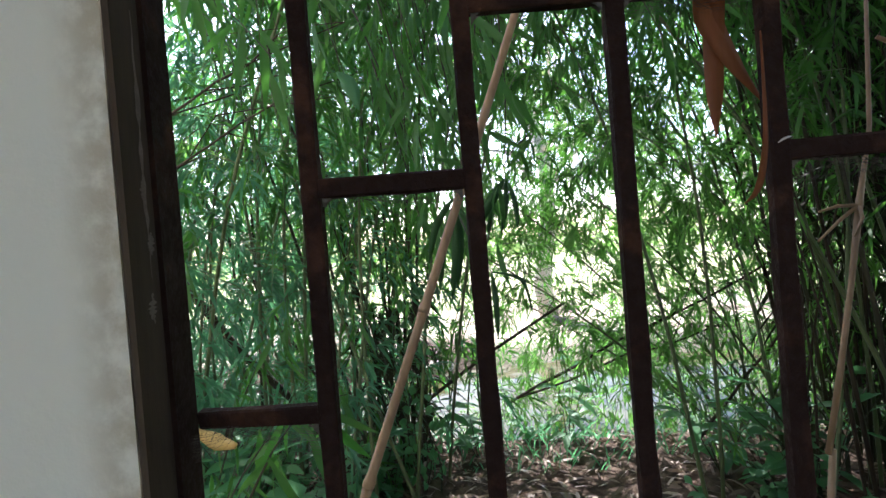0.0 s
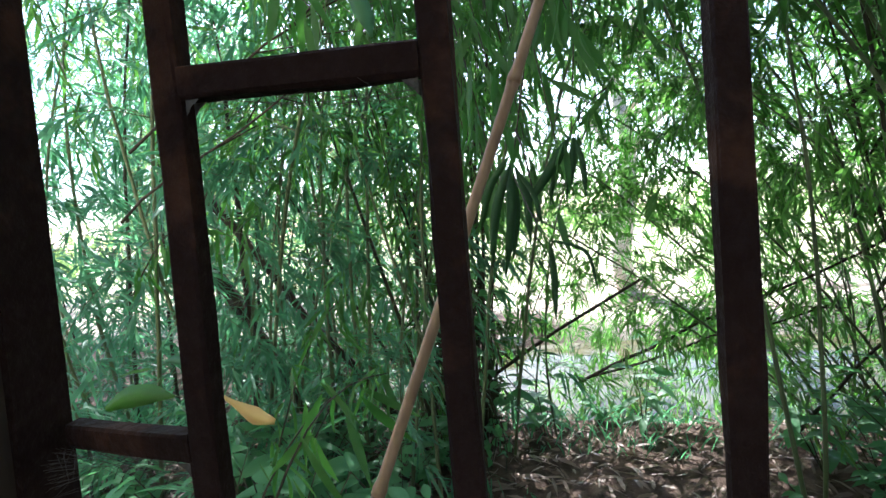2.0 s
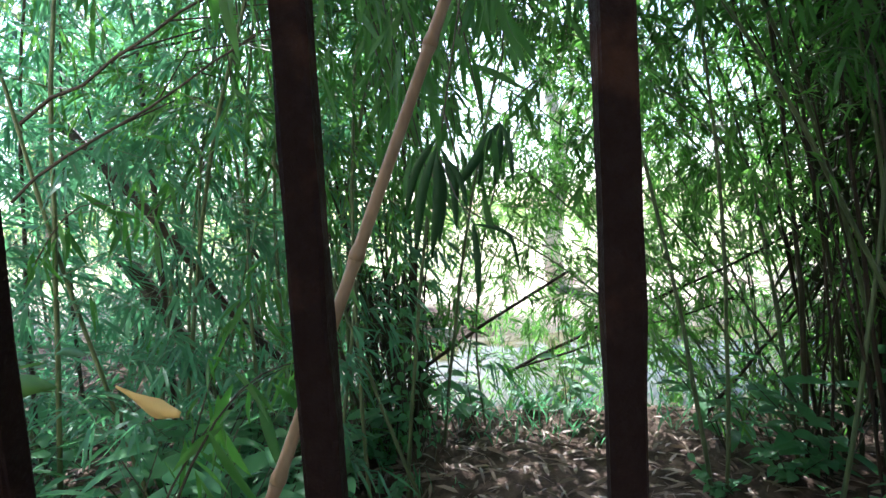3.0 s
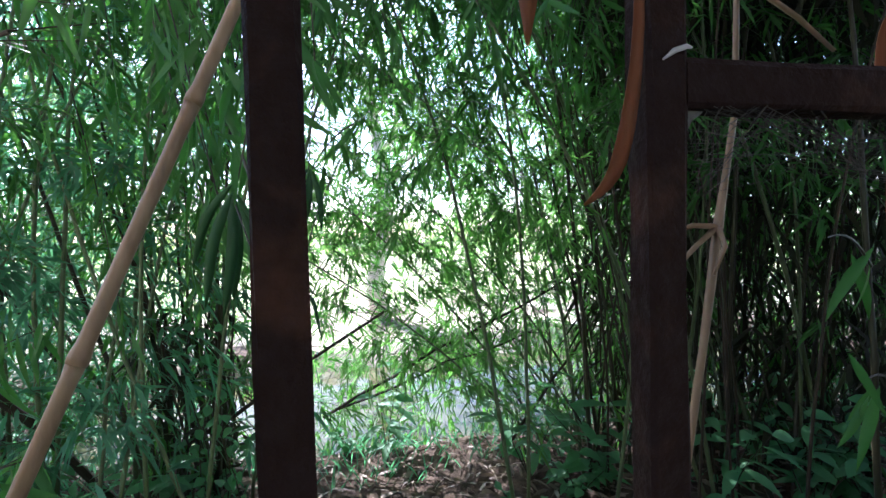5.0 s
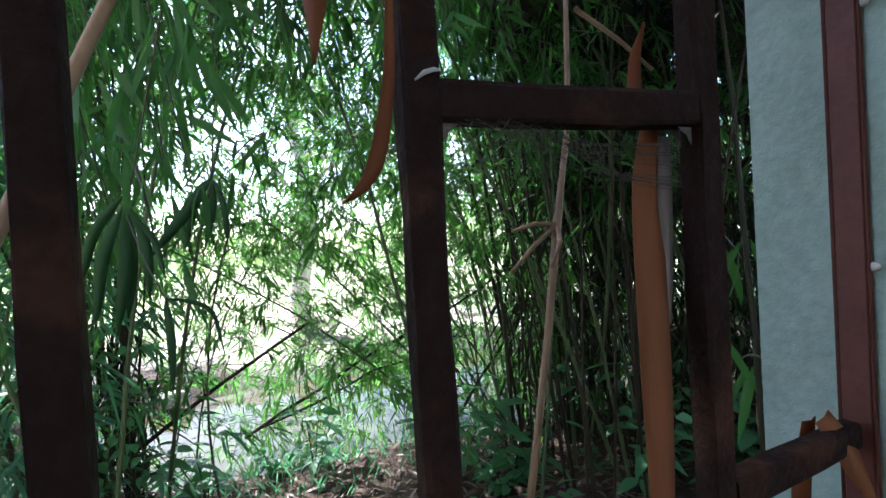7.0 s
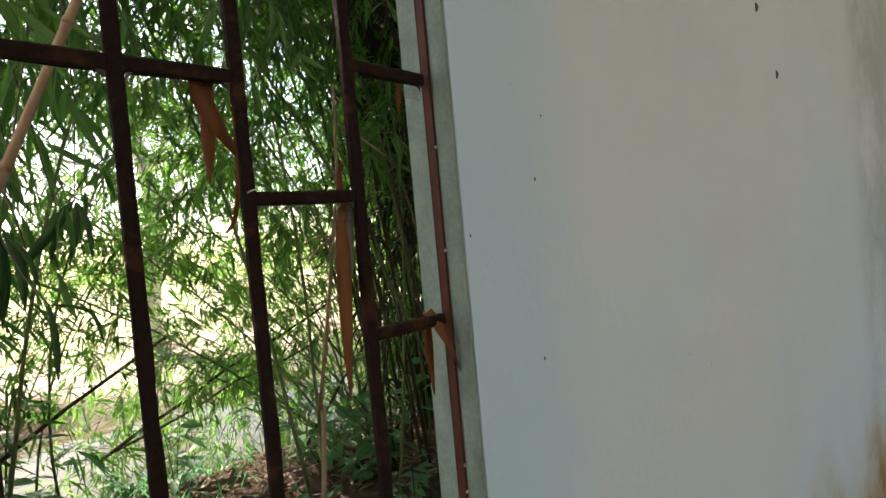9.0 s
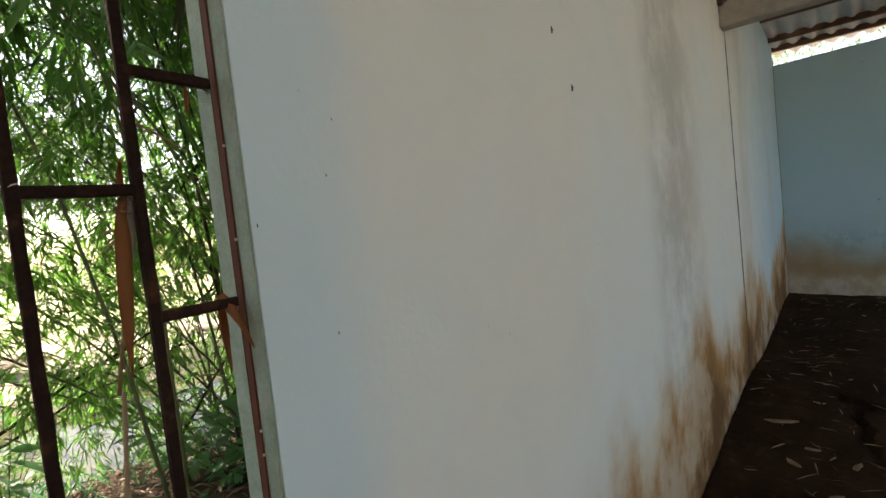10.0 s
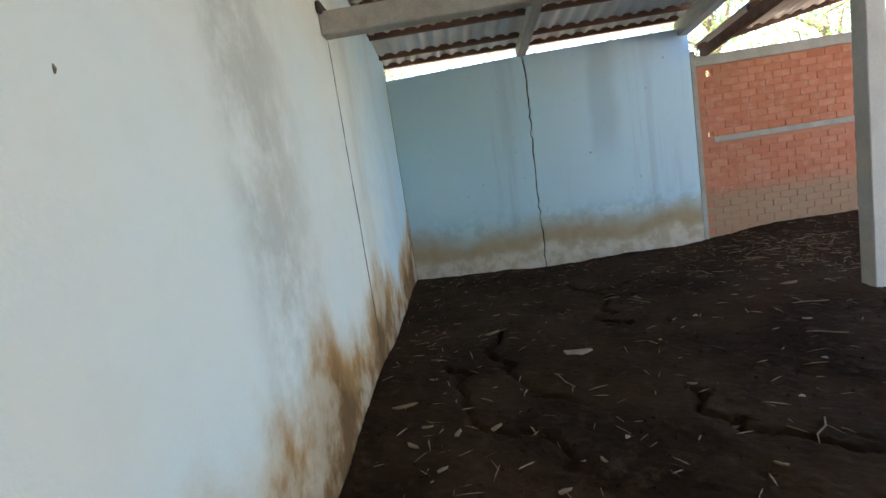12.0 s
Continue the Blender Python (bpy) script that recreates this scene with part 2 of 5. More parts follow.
def blue_paint():
    n = Nodes("pale_blue_limewash")
    x, y, z = n.axes()
    big, mid, fine = n.noise(0.8, 3), n.noise(5, 6, 0.65), n.noise(60, 5)
    col = n.mix(big, (0.37, 0.58, 0.66), (0.46, 0.65, 0.71))
    # paler blue towards the brick wall
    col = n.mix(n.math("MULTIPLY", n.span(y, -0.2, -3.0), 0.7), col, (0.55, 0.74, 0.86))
    runs = n.noise(1, 4, 0.6, (1, 2.4, 0.14))
    col = n.mix(n.math("MULTIPLY", n.span(runs, 0.54, 0.68), 0.5), col, (0.34, 0.45, 0.54))
    wob = n.math("ADD", y, n.math("MULTIPLY", n.noise(1.2, 4), 0.25))
    run = n.math("MULTIPLY", n.math("MULTIPLY", n.span(wob, -2.62, -2.42), n.span(wob, -2.12, -2.26)), n.span(z, 1.1, 1.8))
    col = n.mix(n.math("MULTIPLY", run, 0.4), col, (0.27, 0.38, 0.46))
    low = n.span(n.math("ADD", z, n.math("MULTIPLY", mid, 0.5)), 1.25, 0.75)
    col = n.mix(n.math("MULTIPLY", n.math("MULTIPLY", low, n.span(mid, 0.48, 0.58)), 0.6), col, (0.20, 0.40, 0.47))
    tone = n.math("ADD", z, n.math("MULTIPLY", n.noise(1.6, 4), 0.5))
    damp = n.span(tone, 1.02, 0.62)
    col = n.mix(damp, col, n.mix(mid, (0.30, 0.22, 0.12), (0.48, 0.40, 0.27)))
    foot = n.span(tone, 0.58, 0.42)
    col = n.mix(n.math("MULTIPLY", foot, n.span(mid, 0.4, 0.6, 0.35, 1.0)), col, (0.58, 0.53, 0.44))
    specks = n.span(n.noise(14, 3), 0.70, 0.74)
    col = n.mix(n.math("MULTIPLY", specks, 0.55), col, (0.16, 0.2, 0.23))
    return n.done(col, 0.9, n.math("ADD", mid, n.math("MULTIPLY", fine, 0.4)), 0.012, 0.4, spec=0.15)


def soil():
    n = Nodes("dark_soil")
    big, mid, fine = n.noise(1.1, 4), n.noise(9, 6, 0.7), n.noise(90, 5, 0.7)
    col = n.mix(n.span(big, 0.35, 0.65), (0.026, 0.0125, 0.0058), (0.052, 0.028, 0.0140))
    col = n.mix(n.span(mid, 0.5, 0.75), col, (0.070, 0.041, 0.023))
    return n.done(col, 0.95, n.math("ADD", mid, n.math("MULTIPLY", fine, 0.5)), 0.03, 0.7, spec=0.12)


def bank():
    n = Nodes("earth_bank")
    x, y, z = n.axes()
    big, mid, fine = n.noise(0.7, 4), n.noise(7, 6, 0.7), n.noise(70, 5, 0.7)
    col = n.mix(n.span(mid, 0.35, 0.7), (0.045, 0.032, 0.024), (0.14, 0.10, 0.075))
    # sand and grass beyond the pond, paled to carry the full sun
    col = n.mix(n.math("MULTIPLY", n.span(y, 7.0, 8.2), n.span(big, 0.3, 0.6)), col, (0.62, 0.54, 0.40))
    col = n.mix(n.math("MULTIPLY", n.span(y, 10.5, 14.0), 0.7), col, (0.50, 0.50, 0.26))
    # unseen ground south and east, made pale to bounce light into the shed
    col = n.mix(n.math("MAXIMUM", n.span(y, -6.8, -8.0), n.math("MULTIPLY", n.span(x, 8.0, 9.0), n.span(y, 2.5, 0.5))), col, n.mix(big, (0.40, 0.33, 0.24), (0.50, 0.43, 0.33)))
    return n.done(col, 0.95, n.math("ADD", mid, n.math("MULTIPLY", fine, 0.5)), 0.04, 0.8, spec=0.1)


def pond_water():
    n = Nodes("pond_water")
    col = n.ramp(n.noise(1.2, 3), (0.35, (0.040, 0.042, 0.018)), (0.65, (0.075, 0.072, 0.034)))
    return n.done(col, n.span(n.noise(0.9, 3), 0.45, 0.6, 0.05, 0.4), n.noise(5, 3), 0.02, 0.25, spec=0.08)


def brick_mat():
    n = Nodes("red_brick")
    o = n.t.nodes.new("ShaderNodeObjectInfo").outputs["Random"]
    z = n.axes()[2]
    g = n.t.nodes.new("ShaderNodeNewGeometry").outputs["Position"]
    s = n.t.nodes.new("ShaderNodeSeparateXYZ")
    n.link(g, s.inputs[0])
    mid, fine = n.noise(9, 5, co=g), n.noise(70, 5, co=g)
    col = n.mix(o, (0.45, 0.155, 0.085), (0.55, 0.225, 0.135))
    col = n.mix(n.math("MULTIPLY", n.span(mid, 0.45, 0.7), 0.55), col, (0.56, 0.33, 0.24))
    damp = n.span(n.math("ADD", s.outputs[2], n.math("MULTIPLY", mid, 0.4)), 0.98, 0.72)
    col = n.mix(n.math("MULTIPLY", damp, 0.9), col, (0.36, 0.25, 0.16))
    return n.done(col, 0.92, n.math("ADD", mid, fine), 0.006, 0.5, spec=0.12)


M_WALL, M_BLUE, M_SOIL, M_BANK, M_WATER, M_BRICK = wall_paint(), blue_paint(), soil(), bank(), pond_water(), brick_mat()
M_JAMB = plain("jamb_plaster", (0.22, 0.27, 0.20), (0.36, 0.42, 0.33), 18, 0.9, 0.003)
M_DARK = plain("crack_shadow_mortar", (0.05, 0.045, 0.04), (0.10, 0.09, 0.075), 20, 0.95)
M_MORTAR = plain("brick_mortar", (0.42, 0.17, 0.10), (0.52, 0.24, 0.15), 8, 0.95, 0.006)
M_CONC = plain("grey_concrete", (0.30, 0.29, 0.26), (0.44, 0.43, 0.39), 5, 0.9, 0.004)
M_PALECONC = plain("limewashed_post", (0.62, 0.59, 0.54), (0.78, 0.75, 0.70), 4, 0.9, 0.004)
M_TIMBER = plain("brown_timber", (0.09, 0.045, 0.03), (0.20, 0.11, 0.075), 10, 0.85, 0.003, stretch=(1, 0.15, 1))
M_GREYWOOD = plain("weathered_timber", (0.30, 0.28, 0.24), (0.46, 0.43, 0.38), 8, 0.9, 0.003, stretch=(0.15, 1, 1))
M_SHEET = plain("fibre_cement_sheet", (0.66, 0.61, 0.57), (0.84, 0.80, 0.76), 3, 0.9, 0.003)
M_STRAW = plain("straw", (0.13, 0.085, 0.045), (0.32, 0.235, 0.14), 30, 0.8)
M_CHIP = plain("pale_chip", (0.22, 0.165, 0.115), (0.40, 0.32, 0.235), 30, 0.8)

# ---- setting: window wall, blue wall, brick wall ----
YI, YO = 0.353, 0.442            # faces of the window wall
XL, XR = 0.0858, 0.727            # window opening
ZS, ZH = 0.86, 2.06
XE = 7.73                        # blue wall


def roof_z(x):
    return 3.055 + 0.10 * (7.8 - x)


def wall_panel(x0, x1, z0, z1a, z1b, splay=0.0):
    """A stretch of wall with a top that may slope and an end that may be splayed."""
    xb = x1 - splay
    v = [(x0, YI, z0), (x1, YI, z0), (x1, YI, z1b), (x0, YI, z1a), (x0, YO, z0), (xb, YO, z0), (xb, YO, z1b), (x0, YO, z1a)]
    return v, [(0, 1, 2, 3), (5, 4, 7, 6), (4, 0, 3, 7), (1, 5, 6, 2), (3, 2, 6, 7), (4, 5, 1, 0)]


s = Shape()
s.add(*wall_panel(-3.0, XL, -0.3, roof_z(-3) - 0.16, roof_z(XL) - 0.16, 0.032))
s.add(*wall_panel(XL, XR, -0.3, ZS, ZS))
s.add(*wall_panel(XL, XR, ZH, roof_z(XL) - 0.16, roof_z(XR) - 0.16))
s.add(*wall_panel(XR, 4.476, -0.3, roof_z(XR) - 0.16, roof_z(4.476) - 0.16))
s.add(*wall_panel(4.484, XE - 0.004, -0.3, roof_z(4.484) - 0.16, 3.02))
s.box(4.474, 4.486, YI + 0.02, YO - 0.01, -0.3, 3.1, 1)
rng = np.random.default_rng(6)


def ragged(x, z0, z1, half, y):
    """A thin dark open joint that wanders up the wall."""
    zz = np.linspace(z0, z1, 36)
    c = x + rng.normal(0, 0.003, 36) + np.cumsum(rng.normal(0, 0.002, 36))
    w = half * rng.uniform(0.35, 1.2, 36)
    v = np.concatenate([np.stack([c - w, np.full(36, y), zz], 1), np.stack([c + w, np.full(36, y), zz], 1)])
    return v, [(i, 36 + i, 37 + i, i + 1) for i in range(35)]


s.add(*ragged(4.48, 0.0, 2.47, 0.016, YI - 0.002), 1)
s.add(*ragged(7.70, 0.25, 2.75, 0.020, YI - 0.002), 1)
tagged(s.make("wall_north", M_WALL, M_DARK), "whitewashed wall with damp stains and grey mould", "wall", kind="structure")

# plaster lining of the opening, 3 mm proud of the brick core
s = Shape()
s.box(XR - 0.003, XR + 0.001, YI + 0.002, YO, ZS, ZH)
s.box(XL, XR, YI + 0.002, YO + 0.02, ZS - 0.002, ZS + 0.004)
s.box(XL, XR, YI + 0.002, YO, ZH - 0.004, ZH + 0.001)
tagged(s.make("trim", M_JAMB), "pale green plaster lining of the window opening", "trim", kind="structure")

# blue wall: two panels parted by a ragged crack
rng = np.random.default_rng(4)
zs = np.linspace(-0.3, 2.80, 42)
crack = -1.478 + np.cumsum(rng.normal(0, 0.006, 42)) * 0.8 + rng.normal(0, 0.006, 42)
crack -= np.linspace(crack[0], crack[-1], 42) - np.linspace(-1.475, -1.487, 42)
wide = 0.005 + 0.007 * rng.random(42)


def blue_panel(ya, yb, top_a, top_b):
    """ya, yb: arrays of the two edges up the wall."""
    k = len(zs)
    za = zs * 1.0
    za[-1], zb = top_a, zs * 1.0
    zb[-1] = top_b
    v = np.concatenate([np.stack([np.full(k, x), yy, zz], 1) for x in (XE, XE + 0.11) for yy, zz in ((ya, za), (yb, zb))])
    f = []
    for i in range(k - 1):
        a, b, c, d = i, k + i, 2 * k + i, 3 * k + i
        f += [(a, a + 1, b + 1, b), (c, d, d + 1, c + 1), (a, c, c + 1, a + 1), (b, b + 1, d + 1, d)]
    f.append((k - 1, 3 * k - 1, 4 * k - 1, 2 * k - 1))
    return v, f


one = np.ones(42)
s = Shape()
s.add(*blue_panel(one * (YI - 0.003), crack + wide, 2.80, 2.85))
s.add(*blue_panel(crack - wide, one * -3.66, 2.85, 2.86))
s.box(XE + 0.03, XE + 0.09, -1.54, -1.42, -0.3, 2.8, 1)
s.box(XE + 0.02, XE + 0.1, YI - 0.003, YO, -0.3, 2.9, 1)
tagged(s.make("wall_east", M_BLUE, M_DARK), "pale blue limewashed wall, paler towards the bricks, with brown damp foot and crack", "wall", kind="structure")

# brick wall: mortar core with ring beams; bricks follow at the end of the file
BX = XE + 0.02
HOLES = ((-3.93, 2.20, 0.10, 0.10), (-3.88, 1.42, 0.07, 0.06))
s = Shape()


def core(y0, y1, z0, z1):
    s.box(BX + 0.004, BX + 0.12, y0, y1, z0, z1)


core(-9.0, -3.98, -0.3, 2.34)
core(-3.83, -3.66, -0.3, 2.34)
core(-3.98, -3.83, -0.3, 1.42)
core(-3.98, -3.90, 1.42, 1.48)
core(-3.98, -3.83, 1.48, 2.20)
core(-3.98, -3.95, 2.20, 2.29)
core(-3.86, -3.83, 2.20, 2.29)
core(-3.98, -3.83, 2.29, 2.34)
brick_wall = tagged(s.make("wall_brick", M_MORTAR), "bare red brick wall with damp foot and grey bands", "wall", kind="structure")
s = Shape().bevel_box(BX - 0.015, BX + 0.125, -9.0, -3.70, 2.342, 2.475, 0.006)
s.make("ring_beam", M_CONC, parent=brick_wall)
s = Shape().bevel_box(BX - 0.008, BX + 0.002, -9.0, -3.90, 1.33, 1.405, 0.003)
s.make("band", M_CONC, parent=brick_wall)
s = Shape().bevel_box(BX - 0.02, BX + 0.12, -3.73, -3.665, -0.3, 2.55, 0.006)
s.make("pier", M_CONC, parent=brick_wall)

# closing wall behind the camera's start
s = Shape().box(-3.1, -3.0, -7.0, YO, -0.3, 3.9)
tagged(s.make("wall_west", M_WALL), "plain whitewashed end wall", "wall", kind="structure")

G = 0.022
# ---- floor of the shed: bare soil with shrinkage cracks ----
gx, gy = np.arange(-3.0, 7.76, G), np.arange(-7.0, 0.36, G)
X, Y = np.meshgrid(gx, gy, indexing="ij")
Z = np.zeros_like(X)
rng = np.random.default_rng(11)
for _ in range(60):
    k = rng.normal(0, 1, 2) * rng.choice((1.2, 5, 16))
    Z += np.sin(k[0] * X + k[1] * Y + rng.uniform(0, 6.3)) * 0.014 / (0.6 + np.hypot(*k) * 0.7)
Z += np.clip((X - 5.6) / 2.0, 0, 1) * np.clip((-3.4 - Y) / 1.8, 0, 1) * 0.19
Z += np.clip(1 - (YI - Y) / 0.25, 0, 1) * 0.03 + rng.normal(0, 0.0032, X.shape)


def cut(p, q, width, depth, steps, wander):
    """Sinks a ragged crack between two points of the floor."""
    global Z
    t = np.linspace(0, 1, steps)
    line = np.outer(1 - t, p) + np.outer(t, q) + np.cumsum(rng.normal(0, wander, (steps, 2)), 0) * np.minimum(t, 1 - t)[:, None] * 2
    for a, b in zip(line[:-1], line[1:]):
        for u in np.linspace(0, 1, 5):
            c = a + (b - a) * u
            i0, j0 = int((c[0] + 3.0) / G), int((c[1] + 7.0) / G)
            sl = (slice(max(i0 - 3, 0), i0 + 4), slice(max(j0 - 3, 0), j0 + 4))
            d = np.hypot(X[sl] - c[0], Y[sl] - c[1])
            Z[sl] = np.minimum(Z[sl], np.where(d < width, -depth * (1 - d / width * 0.5), 9))


CRACKS = (((4.92, -0.60), (4.32, -0.575), (3.89, -0.68), (3.5, -1.0)), ((4.28, -0.16), (4.0, -0.21), (3.49, -0.30), (3.30, -0.52), (3.14, -0.755), (2.94, -0.76), (2.5, -0.95)),
          ((6.45, -1.38), (5.93, -1.66), (5.32, -1.57), (4.94, -1.41), (4.66, -1.61)), ((3.48, -1.58), (3.13, -1.63), (2.98, -1.78), (2.5, -2.3)), ((5.93, -1.66), (6.4, -2.4)))
WIDTHS = (0.023, 0.025, 0.022, 0.022, 0.022)
for line, w in zip(CRACKS, WIDTHS):
    for p, q in zip(line[:-1], line[1:]):
        cut(p, q, w, 0.06, 8, 0.045)
nx, ny = X.shape
idx = np.arange(nx * ny).reshape(nx, ny)
faces = np.stack([idx[:-1, :-1], idx[1:, :-1], idx[1:, 1:], idx[:-1, 1:]], -1).reshape(-1, 4)
floor_z = Z.copy()
s = Shape()
s.add(np.stack([X, Y, Z], -1).reshape(-1, 3), [tuple(f) for f in faces.tolist()])
tagged(s.make("floor", M_SOIL, smooth=True), "dark bare earth floor with shrinkage cracks", "floor", kind="structure")


def on_floor(x, y):
    return float(floor_z[min(max(int(round((x + 3.0) / G)), 0), nx - 1), min(max(int(round((y + 7.0) / G)), 0), ny - 1)])


# ---- ground outside and pond ----
def ground_z(x, y):
    out = -0.22 + 0.03 * np.sin(1.3 * x + 0.7) * np.cos(1.1 * y) + 0.02 * np.sin(3.7 * x + 2.1 * y)
    d = np.sqrt(((x - 3.0) / 5.2) ** 2 + ((y - 6.0) / 1.65) ** 2)
    out = out - 0.62 * np.clip((1.22 - d) / 0.48, 0, 1)
    rise = np.clip((y - 7.6) / 6, 0, 1)
    return out + 0.10 * rise


rad = np.concatenate([np.arange(-400, -40, 40), np.arange(-40, -10, 3), np.arange(-10, 14, 0.12), np.arange(14, 44, 3), np.arange(44, 404, 40)])
X, Y = np.meshgrid(rad, rad, indexing="ij")
Z = ground_z(X, Y) + np.where((abs(X) < 12) & (abs(Y) < 14), np.random.default_rng(2).normal(0, 0.012, X.shape), 0)
inside = (X > -3.2) & (X < 8.0) & (Y < 0.6) & (Y > -7.2)
Z = np.where(inside, -0.32, Z)
nx2, ny2 = X.shape
idx = np.arange(nx2 * ny2).reshape(nx2, ny2)
faces = np.stack([idx[:-1, :-1], idx[1:, :-1], idx[1:, 1:], idx[:-1, 1:]], -1).reshape(-1, 4)
s = Shape()
s.add(np.stack([X, Y, Z], -1).reshape(-1, 3), [tuple(f) for f in faces.tolist()])
tagged(s.make("ground", M_BANK, smooth=True), "earth ground under the bamboo, sandy and coloured sunlit beyond the pond", "ground", kind="structure")
s = Shape()
a = np.linspace(0, 2 * np.pi, 49)[:-1]
s.add(np.stack([3.0 + 5.9 * np.cos(a), 6.0 + 1.86 * np.sin(a), np.full(48, -0.50)], 1), [tuple(range(48))])
tagged(s.make("water", M_WATER), "still greenish pond water reflecting the sky", "pond", kind="structure")

# ---- roof: two slopes of corrugated sheet on purlins and rafters ----
def corrugated(x0, x1, y0, y1, height, mat_name):
    ny = int((y1 - y0) / 0.0221)
    yy = np.linspace(y0, y1, ny)
    xx = np.linspace(x0, x1, 14)
    A, B = np.meshgrid(xx, yy, indexing="ij")
    wave = 0.024 * np.sin(B / 0.177 * 2 * np.pi)
    lap = 0.006 * np.floor((A - x0) / 1.6)
    H = height(A, B) + wave - lap
    n, k = A.shape
    idx = np.arange(n * k).reshape(n, k)
    top = np.stack([A, B, H + 0.007], -1).reshape(-1, 3)
    low = np.stack([A, B, H], -1).reshape(-1, 3)
    f = np.stack([idx[:-1, :-1], idx[:-1, 1:], idx[1:, 1:], idx[1:, :-1]], -1).reshape(-1, 4)
    sh = Shape()
    sh.add(low, [tuple(q) for q in f.tolist()])
    sh.add(top, [tuple(q) for q in f[:, ::-1].tolist()])
    return sh.make(mat_name, M_SHEET, smooth=True)


def low_z(x, y):
    return 2.66 + 0.17 * (-3.75 - y) + 0.10 * (7.8 - x)


roof = tagged(corrugated(-3.2, 8.05, -3.72, 0.75, lambda x, y: roof_z(x) + 0 * y, "roof"),
              "grey corrugated sheet roof on brown purlins", "roof", kind="structure")
roof_low = tagged(corrugated(-3.2, 8.0, -7.4, -3.74, low_z, "roof"),
                  "grey corrugated sheet lean-to roof over the brick bay", "roof", kind="structure")
for x in (7.76, 7.40, 6.73, 5.95, 5.15, 4.30, 3.40, 2.40, 1.30, 0.10, -1.10, -2.40):
    z = roof_z(x) - 0.03
    Shape().bevel_box(x - 0.03, x + 0.03, -3.66, 0.62, z - 0.065, z, 0.006).make("purlin", M_TIMBER, parent=roof)
for x in (7.80, 6.60, 5.20, 3.80, 2.40, 1.00, -0.40, -1.80):
    s = Shape()
    v = [(x + dx, y, low_z(x, y) - 0.03 + dz) for y in (-7.3, -3.8) for dx in (-0.03, 0.03) for dz in (-0.07, 0)]
    s.add(v, [(0, 1, 3, 2), (4, 6, 7, 5), (0, 4, 5, 1), (2, 3, 7, 6), (0, 2, 6, 4), (1, 5, 7, 3)]).make("purlin", M_TIMBER, parent=roof_low)


def rafter(y, w, drop, depth, parent, height, mat):
    v = [(x, y + dy, height(x, y) - drop + dz) for x in (-3.0, 7.82) for dy in (-w / 2, w / 2) for dz in (-depth, 0)]
    Shape().add(v, [(0, 1, 3, 2), (4, 6, 7, 5), (0, 4, 5, 1), (2, 3, 7, 6), (0, 2, 6, 4), (1, 5, 7, 3)]).make("rafter", mat, parent=parent)


rafter(-1.485, 0.11, 0.096, 0.13, roof, lambda x, y: roof_z(x), M_GREYWOOD)
rafter(-3.60, 0.13, 0.096, 0.20, roof, lambda x, y: roof_z(x), M_GREYWOOD)
rafter(-3.86, 0.06, 0.10, 0.12, roof_low, low_z, M_TIMBER)
rafter(-6.2, 0.10, 0.10, 0.13, roof_low, low_z, M_GREYWOOD)

s = Shape().bevel_box(4.31, 4.43, -3.56, YI + 0.0, 2.46, 2.62, 0.008)
tie = tagged(s.make("tie_beam", M_GREYWOOD), "weathered grey timber tie beam across the shed", "beam")
s = Shape().bevel_box(4.27, 4.47, YI - 0.035, YI + 0.002, 2.60, 2.68, 0.01)
s.make("wall_plate", M_DARK, parent=tie)

# posts
s = Shape().bevel_box(4.72, 4.87, -3.70, -3.55, -0.05, 2.85, 0.008)
post = tagged(s.make("post", M_PALECONC), "pale concrete post stained at its foot", "post", "posts of the shed")
for x in (0.4, -2.8):
    copy_thing(post, pose(x - 4.72, 0, 0))
for x in (-2.8, 0.4, 4.0, 7.3):
    copy_thing(post, pose(x - 4.72, -3.2, 0))


# ---- window: grille, frame, dry sheaths ----
grille = tagged(new("window_grille"), "dark brown rusty iron window grille with staggered rungs", "window grille")
grille.location = (0.4, 0.393, ZS)
INV = Matrix.Translation((-0.4, -0.393, -ZS))
BARS = (0.197, 0.302, 0.402, 0.498, 0.610)
DEPTH = dict(zip(BARS, (0.382, 0.393, 0.395, 0.393, 0.384)))   # the grille is bowed a little
rng = np.random.default_rng(8)


def worn_bar(name, p, q, w, d, mat):
    """A square bar with slightly uneven faces; p, q are its ends."""
    p, q = np.array(p, float), np.array(q, float)
    n = max(int(np.linalg.norm(q - p) / 0.03), 3)
    along = (q - p) / np.linalg.norm(q - p)
    a = np.cross(along, (0, 1, 0))
    b = np.array((0, 1.0, 0))
    sec = [(-.5, -.38), (-.38, -.5), (.38, -.5), (.5, -.38), (.5, .38), (.38, .5), (-.38, .5), (-.5, .38)]
    v = []
    for i in range(n + 1):
        c = p + (q - p) * i / n
        for sa, sb in sec:
            v.append(c + a * (sa * w + rng.normal(0, 0.0003)) + b * (sb * d + rng.normal(0, 0.0003)))
    f = [(i * 8 + j, i * 8 + (j + 1) % 8, i * 8 + 8 + (j + 1) % 8, i * 8 + 8 + j) for i in range(n) for j in range(8)]
    f += [tuple(range(8))[::-1], tuple(n * 8 + j for j in range(8))]
    ob = Shape().add(v, f).make(name, mat, parent=grille)
    ob.matrix_parent_inverse = INV
    return ob


